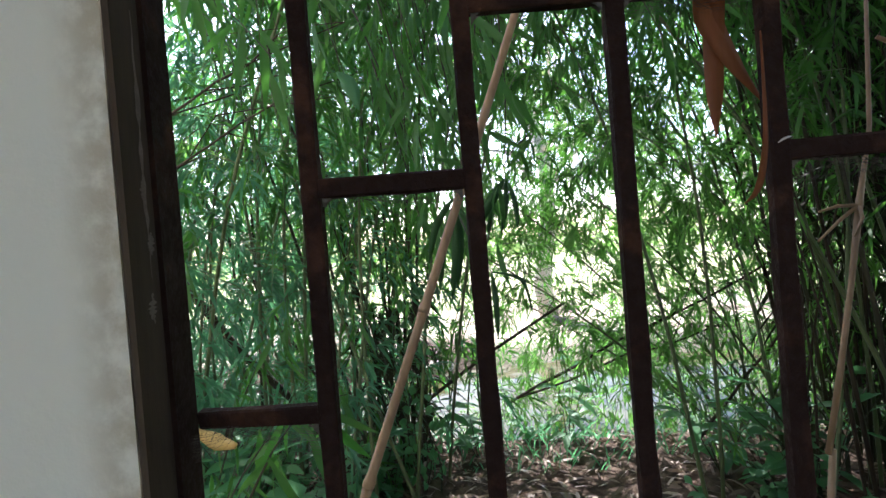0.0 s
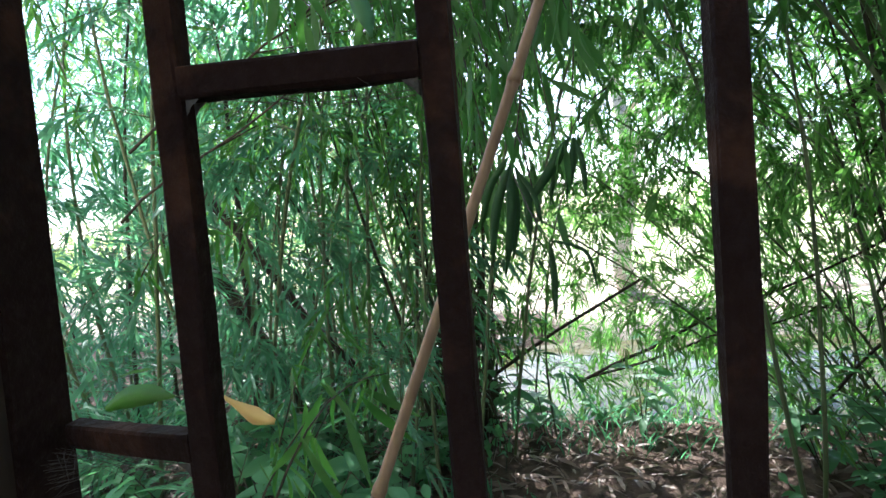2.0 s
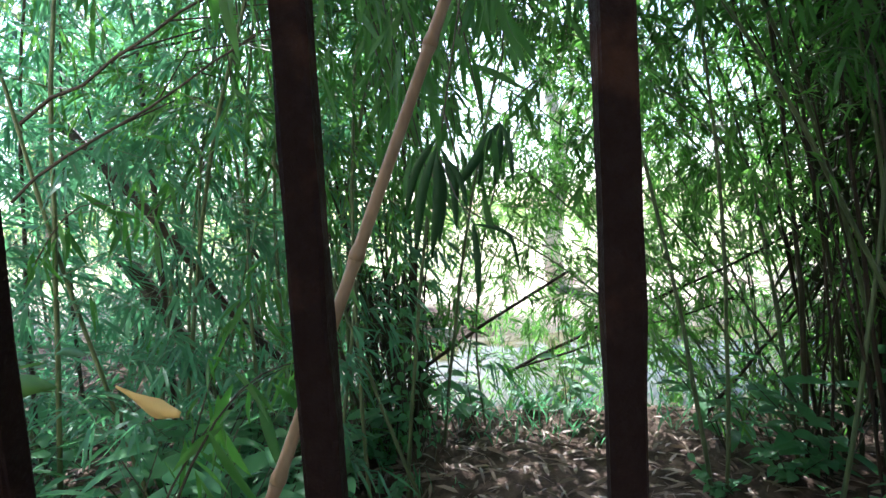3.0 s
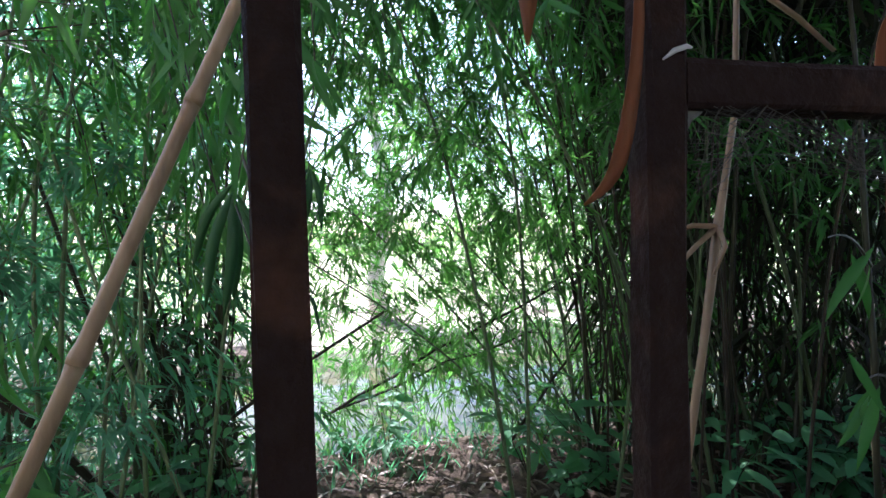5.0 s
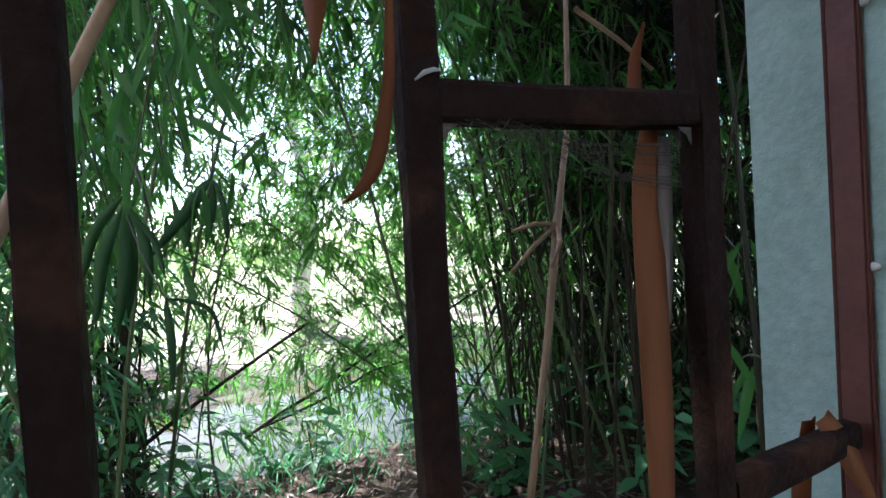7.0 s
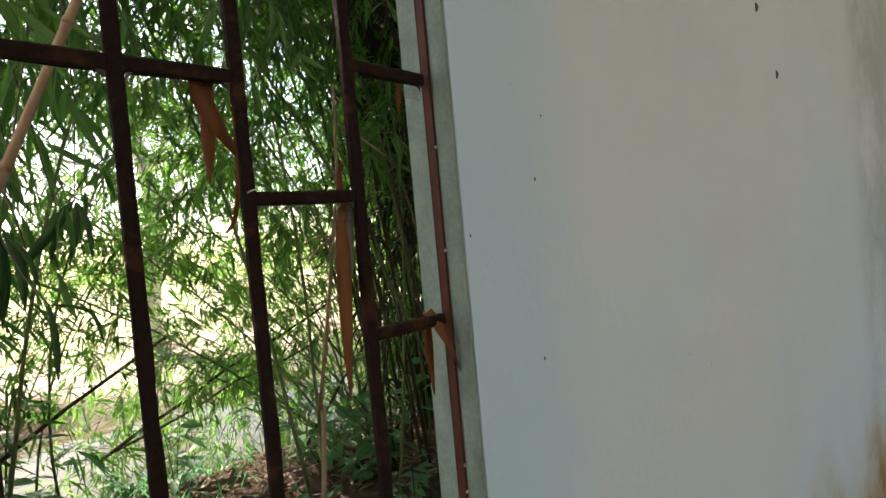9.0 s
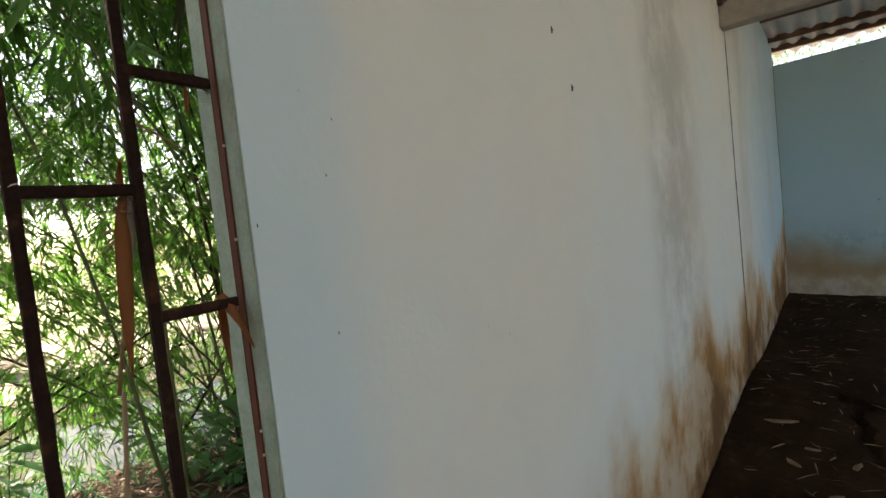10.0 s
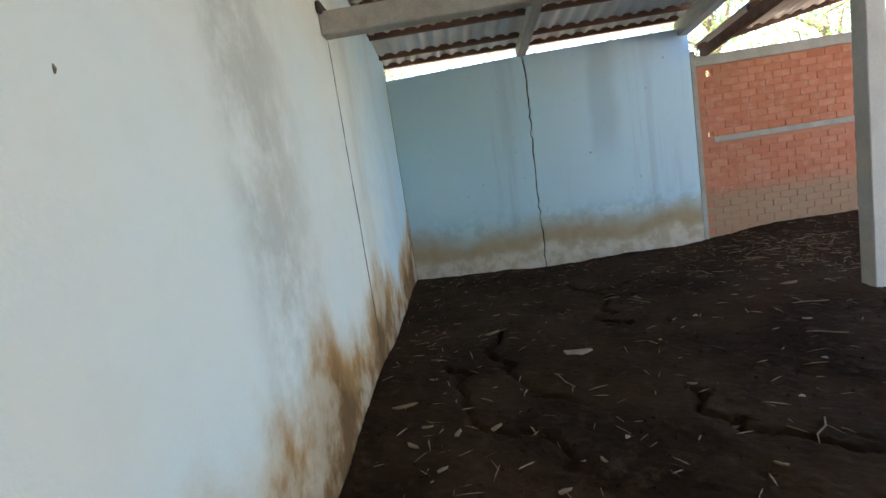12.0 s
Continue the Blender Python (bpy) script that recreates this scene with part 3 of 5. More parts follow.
for x in BARS:
    worn_bar("bar", (x, DEPTH[x], ZS), (x, DEPTH[x], ZH), 0.0122, 0.0105, M_IRON)
ZT, ZM, ZL = 1.5475, 1.4337, 1.2882
XFL, XFR = 0.0855, 0.7215
DEPTH[XFL], DEPTH[XFR] = 0.416, 0.393
RUNGS = ((BARS[1], BARS[2], ZT), (BARS[2], BARS[3], ZT), (BARS[4], XFR, ZT + 0.024), (BARS[0], BARS[1], ZM),
         (BARS[3], BARS[4], ZM), (XFL, BARS[0], ZL), (BARS[4], XFR, ZL - 0.004))
for x0, x1, z in RUNGS:
    sag = 0.010 if x0 == XFL else 0.0
    worn_bar("rung", (x0 + 0.006, DEPTH[x0], z - sag), (x1 - 0.006, DEPTH[x1], z), 0.0132, 0.0105, M_IRON)
def worn_paint(f, z0, z1, half):
    """A ragged strip where the paint of the board has come off."""
    k = 24
    zz = np.linspace(z0, z1, k)
    ff = f + np.cumsum(rng.normal(0, 0.006, k))
    w = half * np.clip(rng.uniform(0.2, 1.2, k) * np.sin(np.linspace(0.1, 3.04, k)), 0.1, 2)
    rows = []
    for sgn in (-1, 1):
        g = ff + sgn * w
        rows.append(np.stack([0.0905 - 0.0105 * g + 0.0006, YI + 0.0015 + 0.084 * g, zz], 1))
    ob = Shape().add(np.concatenate(rows), [(i, k + i, k + i + 1, i + 1) for i in range(k - 1)]).make("worn_paint", M_WORN, parent=grille)
    ob.matrix_parent_inverse = INV


worn_paint(0.29, 1.385, 1.56, 0.035)
worn_paint(0.27, 1.355, 1.375, 0.07)
worn_paint(0.31, 1.40, 1.415, 0.06)
worn_paint(0.24, 1.435, 1.45, 0.035)


def upright(name, plan, mat):
    """A frame member with the given outline on plan."""
    ob = Shape().add([(x, y, z) for z in (ZS + 0.005, ZH - 0.005) for x, y in plan],
                     [(3, 2, 1, 0), (4, 5, 6, 7), (0, 1, 5, 4), (1, 2, 6, 5), (2, 3, 7, 6), (3, 0, 4, 7)]).make(name, mat, parent=grille)
    ob.matrix_parent_inverse = INV


upright("frame_board", ((0.0860, YI + 0.0015), (0.0905, YI + 0.0015), (0.0862, 0.3885), (0.0817, 0.3885)), M_BOARD)
upright("stile", ((0.0800, 0.389), (0.0898, 0.389), (0.0868, 0.4195), (0.0770, 0.4195)), M_IRON)
ob = Shape().bevel_box(XFR, XR - 0.004, 0.385, 0.401, ZS + 0.005, ZH - 0.005, 0.002).make("stile", M_REDOXIDE, parent=grille)
ob.matrix_parent_inverse = INV
for z0, z1 in ((ZS + 0.005, ZS + 0.03), (ZH - 0.03, ZH - 0.005)):
    ob = Shape().bevel_box(XFL, XFR, 0.380, 0.404, z0, z1, 0.002).make("rail", M_IRON, parent=grille)
    ob.matrix_parent_inverse = INV


def cobweb(x, yc, z, sx, size):
    """A dusty web that rounds the corner under a rung."""
    k = 7
    v = [(x, yc, z)]
    for i in range(k):
        a = i / (k - 1) * math.pi / 2
        r = size * (1 - 0.42 * math.sin(2 * a))
        v.append((x + sx * r * math.cos(a), yc, z - r * math.sin(a)))
    w = Shape()
    w.add([(px, py - 0.0025, pz) for px, py, pz in v], [(0, i, i + 1) for i in range(1, k)])
    w.add([(px, py + 0.0025, pz) for px, py, pz in v], [(0, i + 1, i) for i in range(1, k)])
    ob = w.make("cobweb", M_WEB, parent=grille, smooth=True)
    ob.matrix_parent_inverse = INV


for x0, x1, z in RUNGS:
    cobweb(x0 + 0.0072, DEPTH[x0], z - 0.0066, 1, 0.006)
    cobweb(x1 - 0.0072, DEPTH[x1], z - 0.0066, -1, 0.007)


def dusty_threads(x0, x1, z, reach, count):
    """Loose cobweb threads that hang under a rung."""
    w = Shape()
    y = (DEPTH[x0] + DEPTH[x1]) / 2
    for _ in range(count):
        a, b = sorted(rng.uniform(x0 + 0.01, x1 - 0.01, 2))
        side = rng.choice((x0 + 0.008, x1 - 0.008))
        drop = rng.uniform(0.2, 1.0) * reach
        pts = [(a, y + rng.normal(0, 0.002), z - 0.006), ((a + side) / 2, y + 0.004, z - 0.008 - drop * 0.7), (side, y + rng.normal(0, 0.002), z - 0.006 - drop)]
        w.tube(pts, rng.uniform(0.00005, 0.00014), 3)
    ob = tagged(w.make("cobweb", M_WEB, parent=grille), kind="stuff")
    ob.matrix_parent_inverse = INV


dusty_threads(BARS[3], BARS[4], ZM, 0.024, 55)
dusty_threads(BARS[4], XFR, ZT + 0.024, 0.020, 24)
dusty_threads(XFL, BARS[0], ZL - 0.005, 0.025, 50)
dusty_threads(BARS[0], BARS[1], ZM, 0.012, 18)
dusty_threads(BARS[2], BARS[3], ZT, 0.016, 18)


def ribbon(name, pts, widths, mat, label, category, parent=None, twist=0.0, cup=0.15):
    """A curled sheath or leaf along a line of points, with a folded midrib."""
    pts = np.array(pts, float)
    t = np.linspace(0, 1, len(pts))
    u = np.linspace(0, 1, 14)
    c = np.stack([np.interp(u, t, pts[:, i]) for i in range(3)], 1)
    for _ in range(2):
        c[1:-1] = (c[:-2] + 2 * c[1:-1] + c[2:]) / 4
    w = np.interp(u, np.linspace(0, 1, len(widths)), widths)
    tan = np.gradient(c, axis=0)
    tan /= np.linalg.norm(tan, axis=1)[:, None]
    side = np.cross(tan, (0.05, 1.0, 0.1))
    side /= np.linalg.norm(side, axis=1)[:, None]
    nor = np.cross(side, tan)
    ang = twist * u
    sd = side * np.cos(ang)[:, None] + nor * np.sin(ang)[:, None]
    nr = nor * np.cos(ang)[:, None] - side * np.sin(ang)[:, None]
    v = np.concatenate([c + sd * w[:, None] * k + nr * (w * cup * (abs(k) * 2))[:, None] for k in (-0.5, 0, 0.5)])
    n = len(u)
    f = [(j * n + i, j * n + i + 1, (j + 1) * n + i + 1, (j + 1) * n + i) for j in range(2) for i in range(n - 1)]
    ob = Shape().add(v, f).make(name, mat, parent=parent, smooth=True)
    so = ob.modifiers.new("thickness", "SOLIDIFY")
    so.thickness = 0.0006
    if label:
        tagged(ob, label, category)
    return ob


DRYLAB = "curled dry orange-brown bamboo sheath caught on the grille"
ribbon("dry_sheath", [(0.461, 0.402, 1.556), (0.472, 0.412, 1.532), (0.489, 0.412, 1.497), (0.505, 0.411, 1.468)], (0.006, 0.022, 0.016, 0.002), M_DRY, DRYLAB, "dry leaf", twist=0.8)
ribbon("dry_sheath", [(0.477, 0.404, 1.556), (0.475, 0.414, 1.525), (0.473, 0.415, 1.48), (0.471, 0.413, 1.450)], (0.008, 0.014, 0.011, 0.001), M_DRY, DRYLAB, "dry leaf", twist=-0.6)
ribbon("dry_sheath", [(0.490, 0.387, 1.51), (0.4885, 0.385, 1.445), (0.485, 0.384, 1.427), (0.482, 0.384, 1.4125), (0.477, 0.384, 1.4055), (0.471, 0.384, 1.402)], (0.001, 0.003, 0.0045, 0.0055, 0.0035, 0.0005), M_DRY, DRYLAB, "dry leaf", twist=0.5)
ribbon("dry_sheath", [(0.603, 0.3975, 1.440), (0.596, 0.396, 1.41), (0.589, 0.388, 1.365), (0.582, 0.381, 1.30), (0.577, 0.379, 1.225)], (0.007, 0.012, 0.016, 0.0175, 0.018, 0.018, 0.016, 0.010, 0.001), M_DRY, "long dry orange sheath hanging beside a grille bar", "dry leaf", twist=0.3, cup=0.12)
ribbon("dry_sheath", [(0.604, 0.402, 1.475), (0.601, 0.405, 1.46), (0.600, 0.404, 1.432)], (0.001, 0.006, 0.010), M_DRY, DRYLAB, "dry leaf")
ribbon("dry_sheath", [(0.694, 0.392, 1.297), (0.704, 0.384, 1.278), (0.714, 0.379, 1.25), (0.728, 0.378, 1.212)], (0.010, 0.017, 0.009, 0.002), M_DRY, DRYLAB, "dry leaf", twist=0.7)
ribbon("dry_sheath", [(0.698, 0.400, 1.292), (0.702, 0.408, 1.25), (0.706, 0.412, 1.19)], (0.010, 0.012, 0.002), M_DRY, DRYLAB, "dry leaf", twist=-0.4)
ribbon("dry_sheath", [(0.690, 0.404, 1.574), (0.694, 0.412, 1.555), (0.691, 0.412, 1.532)], (0.003, 0.008, 0.001), M_DRY, DRYLAB, "dry leaf")

ribbon("dry_sheath", [(0.606, 0.396, 1.427), (0.603, 0.394, 1.405), (0.601, 0.393, 1.375), (0.600, 0.393, 1.352)], (0.006, 0.008, 0.006, 0.001), M_LITTER, "short grey-brown dry sheath hanging beside a grille bar", "dry leaf")

# screw heads on the red stile and a cocoon on the grille
for z in (1.49, 1.366, 1.105, 1.072):
    bead = Shape().tube([(0.7205, 0.3835, z), (0.7208, 0.3815, z), (0.721, 0.3805, z)], (0.0022, 0.0018, 0.0008), 8).make("screw_head", M_PALE, parent=grille)
    bead.matrix_parent_inverse = INV
cocoon = Shape().tube([(0.4955, 0.3868, 1.4385), (0.498, 0.3855, 1.4405), (0.501, 0.3850, 1.4415), (0.5035, 0.3860, 1.4418)], (0.0003, 0.0008, 0.0007, 0.0003), 8)
tagged(cocoon.make("cocoon", M_PALE, smooth=True), "small pale cocoon stuck to the grille", "cocoon")

# nails and insect cases on the wall
for x, z, size in ((1.785, 1.707, 0.010), (1.685, 1.850, 0.010), (0.846, 1.212, 0.0025), (0.880, 1.533, 0.002), (0.857, 1.448, 0.0025), (0.735, 1.381, 0.0025)):
    nb = Shape().tube([(x, YI - 0.0005, z + size), (x + 0.0005, YI - 0.0015, z), (x, YI - 0.0005, z - size)], (size * 0.15, size * 0.42, size * 0.2), 7)
    tagged(nb.make("nail", M_BARK), "rusty nail stub in the whitewashed wall", "nail", "nails in the wall")

# ---- litter on the shed floor ----
rng = np.random.default_rng(21)


def chip(name, size, mat, sides=7):
    """A thin uneven flake lying flat."""
    a = np.sort(rng.uniform(0, 2 * np.pi, sides))
    r = rng.uniform(0.6, 1.0, sides)
    ring = np.stack([np.cos(a) * r * size[0], np.sin(a) * r * size[1]], 1)
    bend = (ring[:, 0] / size[0]) ** 2 * size[0] * 0.12
    v = np.concatenate([np.column_stack([ring, bend]), np.column_stack([ring * 0.94, bend + 0.006])])
    f = [tuple(range(sides))[::-1], tuple(range(sides, 2 * sides))] + [(i, (i + 1) % sides, sides + (i + 1) % sides, sides + i) for i in range(sides)]
    return Shape().add(v, f).mesh(name, mat)


flakes = [chip("flake", (0.085, 0.032), M_CHIP), chip("flake", (0.10, 0.03), M_STRAW), chip("flake", (0.04, 0.022), M_CHIP), chip("flake", (0.05, 0.02), M_STRAW)]
SPOTS = ((4.268, -1.118, 0, 1.6, -12), (3.736, 0.118, 1, 1.2, 5), (3.119, -1.077, 2, 0.9, 60), (2.802, -0.70, 3, 1, 30), (2.82, 0.078, 0, 0.8, 20), (2.969, -0.827, 2, 0.6, 10), (2.952, -0.906, 3, 0.8, 110),
         (3.376, -0.225, 3, 1.1, 75), (3.378, -0.443, 3, 1.2, 50), (6.646, -0.332, 2, 0.8, 0), (5.533, -0.604, 3, 0.9, 20), (4.573, -2.09, 2, 1, 20), (4.21, -1.669, 2, 0.8, 100), (3.532, -1.578, 3, 0.8, 150),
         (3.137, -1.608, 1, 1, 160), (3.253, -2.017, 2, 0.9, 20), (2.751, -1.593, 3, 0.8, 150), (5.067, -3.096, 1, 1.1, 10), (3.596, -2.37, 2, 0.9, 90), (4.199, -2.679, 3, 1, 5), (4.912, -0.518, 1, 1, 20), (3.48, -0.05, 3, 1, 15),
         (3.3, 0.02, 1, 0.7, 140), (3.05, -0.15, 3, 0.9, 40), (4.1, -0.05, 3, 0.9, 170))
for x, y, k, size, turn in SPOTS:
    ob = new("bark_flake", flakes[k])
    ob.matrix_basis = pose(x, y, on_floor(x, y) + 0.004, rng.uniform(-5, 5), rng.uniform(-5, 5), turn - 90) @ Matrix.Scale(size, 4)
    tagged(ob, "pale flake of bark lying on the earth floor", "bark flake", "flakes on the floor")
for x, y, a, L in ((3.89, -0.91, 20, 0.30), (2.95, -1.9, 140, 0.26), (3.9, -2.6, 60, 0.22), (2.3, -1.3, 120, 0.34), (5.3, -1.9, 30, 0.25), (5.9, -2.8, 10, 0.3), (4.5, -2.9, 80, 0.24)):
    p = np.array([(-L / 2, 0, 0.008), (-L / 6, 0.012, 0.012), (L / 5, -0.01, 0.011), (L / 2, 0.006, 0.009)])
    ob = Shape().tube(p, (0.004, 0.0045, 0.004, 0.002), 5).make("twig", M_STRAW)
    ob.matrix_basis = pose(x, y, on_floor(x, y), 0, 0, a)
    tagged(ob, "dry straw-coloured twig on the earth floor", "twig", "twigs on the floor")
s = Shape()
n = 2300
px, py = rng.uniform(1.6, 7.6, n), rng.uniform(-5.5, 0.3, n)
heap = rng.random(n) < 0.27
px, py = np.where(heap, rng.normal(6.5, 0.55, n).clip(4.5, 7.6), px), np.where(heap, rng.normal(-4.2, 0.55, n), py)
keep = rng.random(n) < np.where((py < -2.6) & (px > 5), 1.0, np.where(py > -0.25, 1.0, 0.5))
px, py = px[keep], py[keep]
base = np.stack([px, py, [on_floor(a, b) + 0.006 for a, b in zip(px, py)]], 1)
ang = rng.uniform(0, 6.28, len(px))
s.blades(base, np.stack([np.cos(ang), np.sin(ang), rng.uniform(0, 0.12, len(px))], 1), rng.uniform(0.04, 0.15, len(px)), rng.uniform(0.004, 0.013, len(px)), 0.1, rng=rng)
tagged(s.make("straw_litter", M_STRAW), "scattered straw and leaf scraps on the earth floor", "litter", kind="stuff")
s = Shape()
n = 1600
px, py = rng.uniform(1.4, 7.6, n), rng.uniform(-5.0, 0.33, n)
for a, b in zip(px, py):
    r = rng.uniform(0.004, 0.014)
    c = np.array((a, b, on_floor(a, b) + r * 0.2))
    v = c + rng.normal(0, 0.25, (6, 3)) * r + np.array([(r, 0, 0), (-r, 0, 0), (0, r, 0), (0, -r, 0), (0, 0, r), (0, 0, -r)])
    s.add(v, [(0, 2, 4), (2, 1, 4), (1, 3, 4), (3, 0, 4), (2, 0, 5), (1, 2, 5), (3, 1, 5), (0, 3, 5)])
tagged(s.make("soil_crumbs", M_SOIL), "loose crumbs of dark soil on the floor", "soil", kind="stuff")


# ---- bamboo ----
def culm_shape(h, r0, bend, nodes, rng, bare_top=1.0, power=2.3):
    """Spine points and radii of a jointed culm that arches over."""
    t = np.linspace(0, bare_top, nodes + 1)
    z = h * (t - 0.16 * t ** 3)
    off = bend * t ** power
    wob = rng.normal(0, 0.012, (nodes + 1, 2)).cumsum(0) * 0.4
    pts = np.stack([off + wob[:, 0], wob[:, 1], z], 1)
    fine, rad = [], []
    for i in range(nodes):
        for u, k in ((0, 1.16), (0.06, 0.98), (0.9, 0.96)):
            fine.append(pts[i] + (pts[i + 1] - pts[i]) * u)
            rad.append(r0 * (1 - 0.8 * (t[i] + (t[1] - t[0]) * u)) * k)
    fine.append(pts[-1])
    rad.append(r0 * (1 - 0.8 * bare_top))
    return pts, np.array(fine), np.array(rad)


def sprays(leaf, twig, root, away, length, rng, count=4, size=0.15, width=0.02, sag=0.5, fan=6):
    """One drooping side branch with fans of leaves."""
    away = np.asarray(away, float)
    t = np.linspace(0, 1, 5)
    line = root + np.outer(t, away) * length
    line[:, 2] -= sag * length * t ** 2
    twig.tube(line, np.linspace(0.003, 0.001, 5), 3, cap=False)
    for u in np.linspace(0.3, 1.0, count):
        p = np.array([np.interp(u, t, line[:, i]) for i in range(3)]) + rng.normal(0, 0.03, 3)
        out = away * np.array((1, 1, 0.2)) + rng.normal(0, 0.45, 3)
        k = rng.integers(max(fan - 2, 2), fan + 2)
        d = out / (np.linalg.norm(out) + 1e-6) + rng.normal(0, 0.5, (k, 3)) + np.array((0, 0, -0.55))
        leaf[0].append(p + rng.normal(0, 0.015, (k, 3)))
        leaf[1].append(d)
        leaf[2].append(size * rng.uniform(0.6, 1.25, k))
        leaf[3].append(width * rng.uniform(0.7, 1.2, k))


def bamboo(seed, h, r0, bend, first, mats, label, nodes=20, per=3, size=0.15, width=0.02, reach=1.0, count=4, power=2.3):
    rng = np.random.default_rng(seed)
    root = tagged(new("bamboo"), label, "bamboo", "bamboo grove")
    pts, fine, rad = culm_shape(h, r0, bend, nodes, rng, power=power)
    Shape().tube(fine, rad, 7).make("culm", mats[0], parent=root, smooth=True)
    leaf, twig = ([], [], [], []), Shape()
    for i, p in enumerate(pts):
        if p[2] < first:
            continue
        for _ in range(per):
            a = rng.uniform(0, 6.28)
            sprays(leaf, twig, p, (math.cos(a), math.sin(a), rng.uniform(-0.1, 0.7)), reach * rng.uniform(0.4, 1.1), rng, count, size, width)
    s = Shape()
    s.blades(np.concatenate(leaf[0]), np.concatenate(leaf[1]), np.concatenate(leaf[2]), np.concatenate(leaf[3]), 0.3, rng=rng)
    tagged(s.make("foliage", mats[1], parent=root), kind="stuff")
    tagged(twig.make("branching", mats[0], parent=root), kind="stuff")
    return root


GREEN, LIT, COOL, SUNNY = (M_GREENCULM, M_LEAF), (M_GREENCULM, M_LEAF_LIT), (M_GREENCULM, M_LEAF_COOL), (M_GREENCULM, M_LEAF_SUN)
L4, L5 = "low bright green bamboo spray over the pond edge", "slender green bamboo weeping over the pond"
L1, L2, L3 = "green bamboo with arching culm and drooping leaves", "bluish green bamboo leafy down to the ground", "bamboo coloured sunlit yellow-green beyond the pond"
kinds = {
    "full": [bamboo(1, 6.0, 0.013, 1.9, 0.35, GREEN, L1), bamboo(2, 6.6, 0.015, 2.5, 0.5, GREEN, L1), bamboo(9, 5.0, 0.012, 2.2, 0.3, GREEN, L1)],
    "cool": [bamboo(3, 4.8, 0.012, 1.6, 0.2, COOL, L2, size=0.17), bamboo(4, 5.8, 0.014, 2.1, 0.25, COOL, L2, size=0.16)],
    "high": [bamboo(5, 7.0, 0.015, 3.4, 2.0, GREEN, L1, per=4), bamboo(6, 6.5, 0.014, 2.9, 1.8, GREEN, L1, per=4)],
    # foliage mostly above the view, added to shade the leaves below
    "shade_canopy": [bamboo(12, 6.6, 0.013, 1.8, 3.1, GREEN, L1, per=5, count=5, reach=1.3), bamboo(13, 6.0, 0.012, 1.4, 2.9, GREEN, L1, per=5, count=5, reach=1.3)],
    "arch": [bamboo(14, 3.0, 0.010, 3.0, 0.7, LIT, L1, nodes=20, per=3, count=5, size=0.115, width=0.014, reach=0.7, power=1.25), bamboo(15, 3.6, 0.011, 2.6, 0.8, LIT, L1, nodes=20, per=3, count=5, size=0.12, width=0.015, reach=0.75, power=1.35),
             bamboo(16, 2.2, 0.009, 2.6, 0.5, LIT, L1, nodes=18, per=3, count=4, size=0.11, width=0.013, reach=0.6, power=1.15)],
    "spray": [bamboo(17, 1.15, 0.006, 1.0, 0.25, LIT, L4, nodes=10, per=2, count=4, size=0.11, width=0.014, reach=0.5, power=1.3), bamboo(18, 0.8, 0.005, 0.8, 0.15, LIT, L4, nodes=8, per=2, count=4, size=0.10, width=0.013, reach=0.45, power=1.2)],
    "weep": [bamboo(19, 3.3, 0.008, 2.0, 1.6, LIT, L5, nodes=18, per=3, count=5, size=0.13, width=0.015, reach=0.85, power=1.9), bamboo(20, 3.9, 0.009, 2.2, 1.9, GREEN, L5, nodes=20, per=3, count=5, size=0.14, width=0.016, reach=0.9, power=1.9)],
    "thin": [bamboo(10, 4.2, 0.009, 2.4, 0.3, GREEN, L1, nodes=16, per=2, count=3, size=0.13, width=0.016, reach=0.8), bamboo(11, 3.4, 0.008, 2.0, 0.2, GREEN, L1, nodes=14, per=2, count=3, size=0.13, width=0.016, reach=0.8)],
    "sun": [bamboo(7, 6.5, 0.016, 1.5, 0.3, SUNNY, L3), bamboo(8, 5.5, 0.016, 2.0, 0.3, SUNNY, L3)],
}
parked = {id(o): True for group in kinds.values() for o in group}


def plant(kind, x, y, turn, scale=1.0):
    ob = kinds[kind][rng.integers(0, len(kinds[kind]))]
    m = pose(x, y, float(ground_z(np.float64(x), np.float64(y))) - 0.02, rng.normal(0, 9), rng.normal(0, 9), turn)
    if parked.pop(id(ob), False):
        ob.matrix_basis = m
        return ob
    return copy_thing(ob, m @ Matrix.Scale(scale, 4))


def polar(bearing, d):
    a = radians(bearing - 1.8)
    return 0.35 + d * math.sin(a), 0.2 + d * math.cos(a)


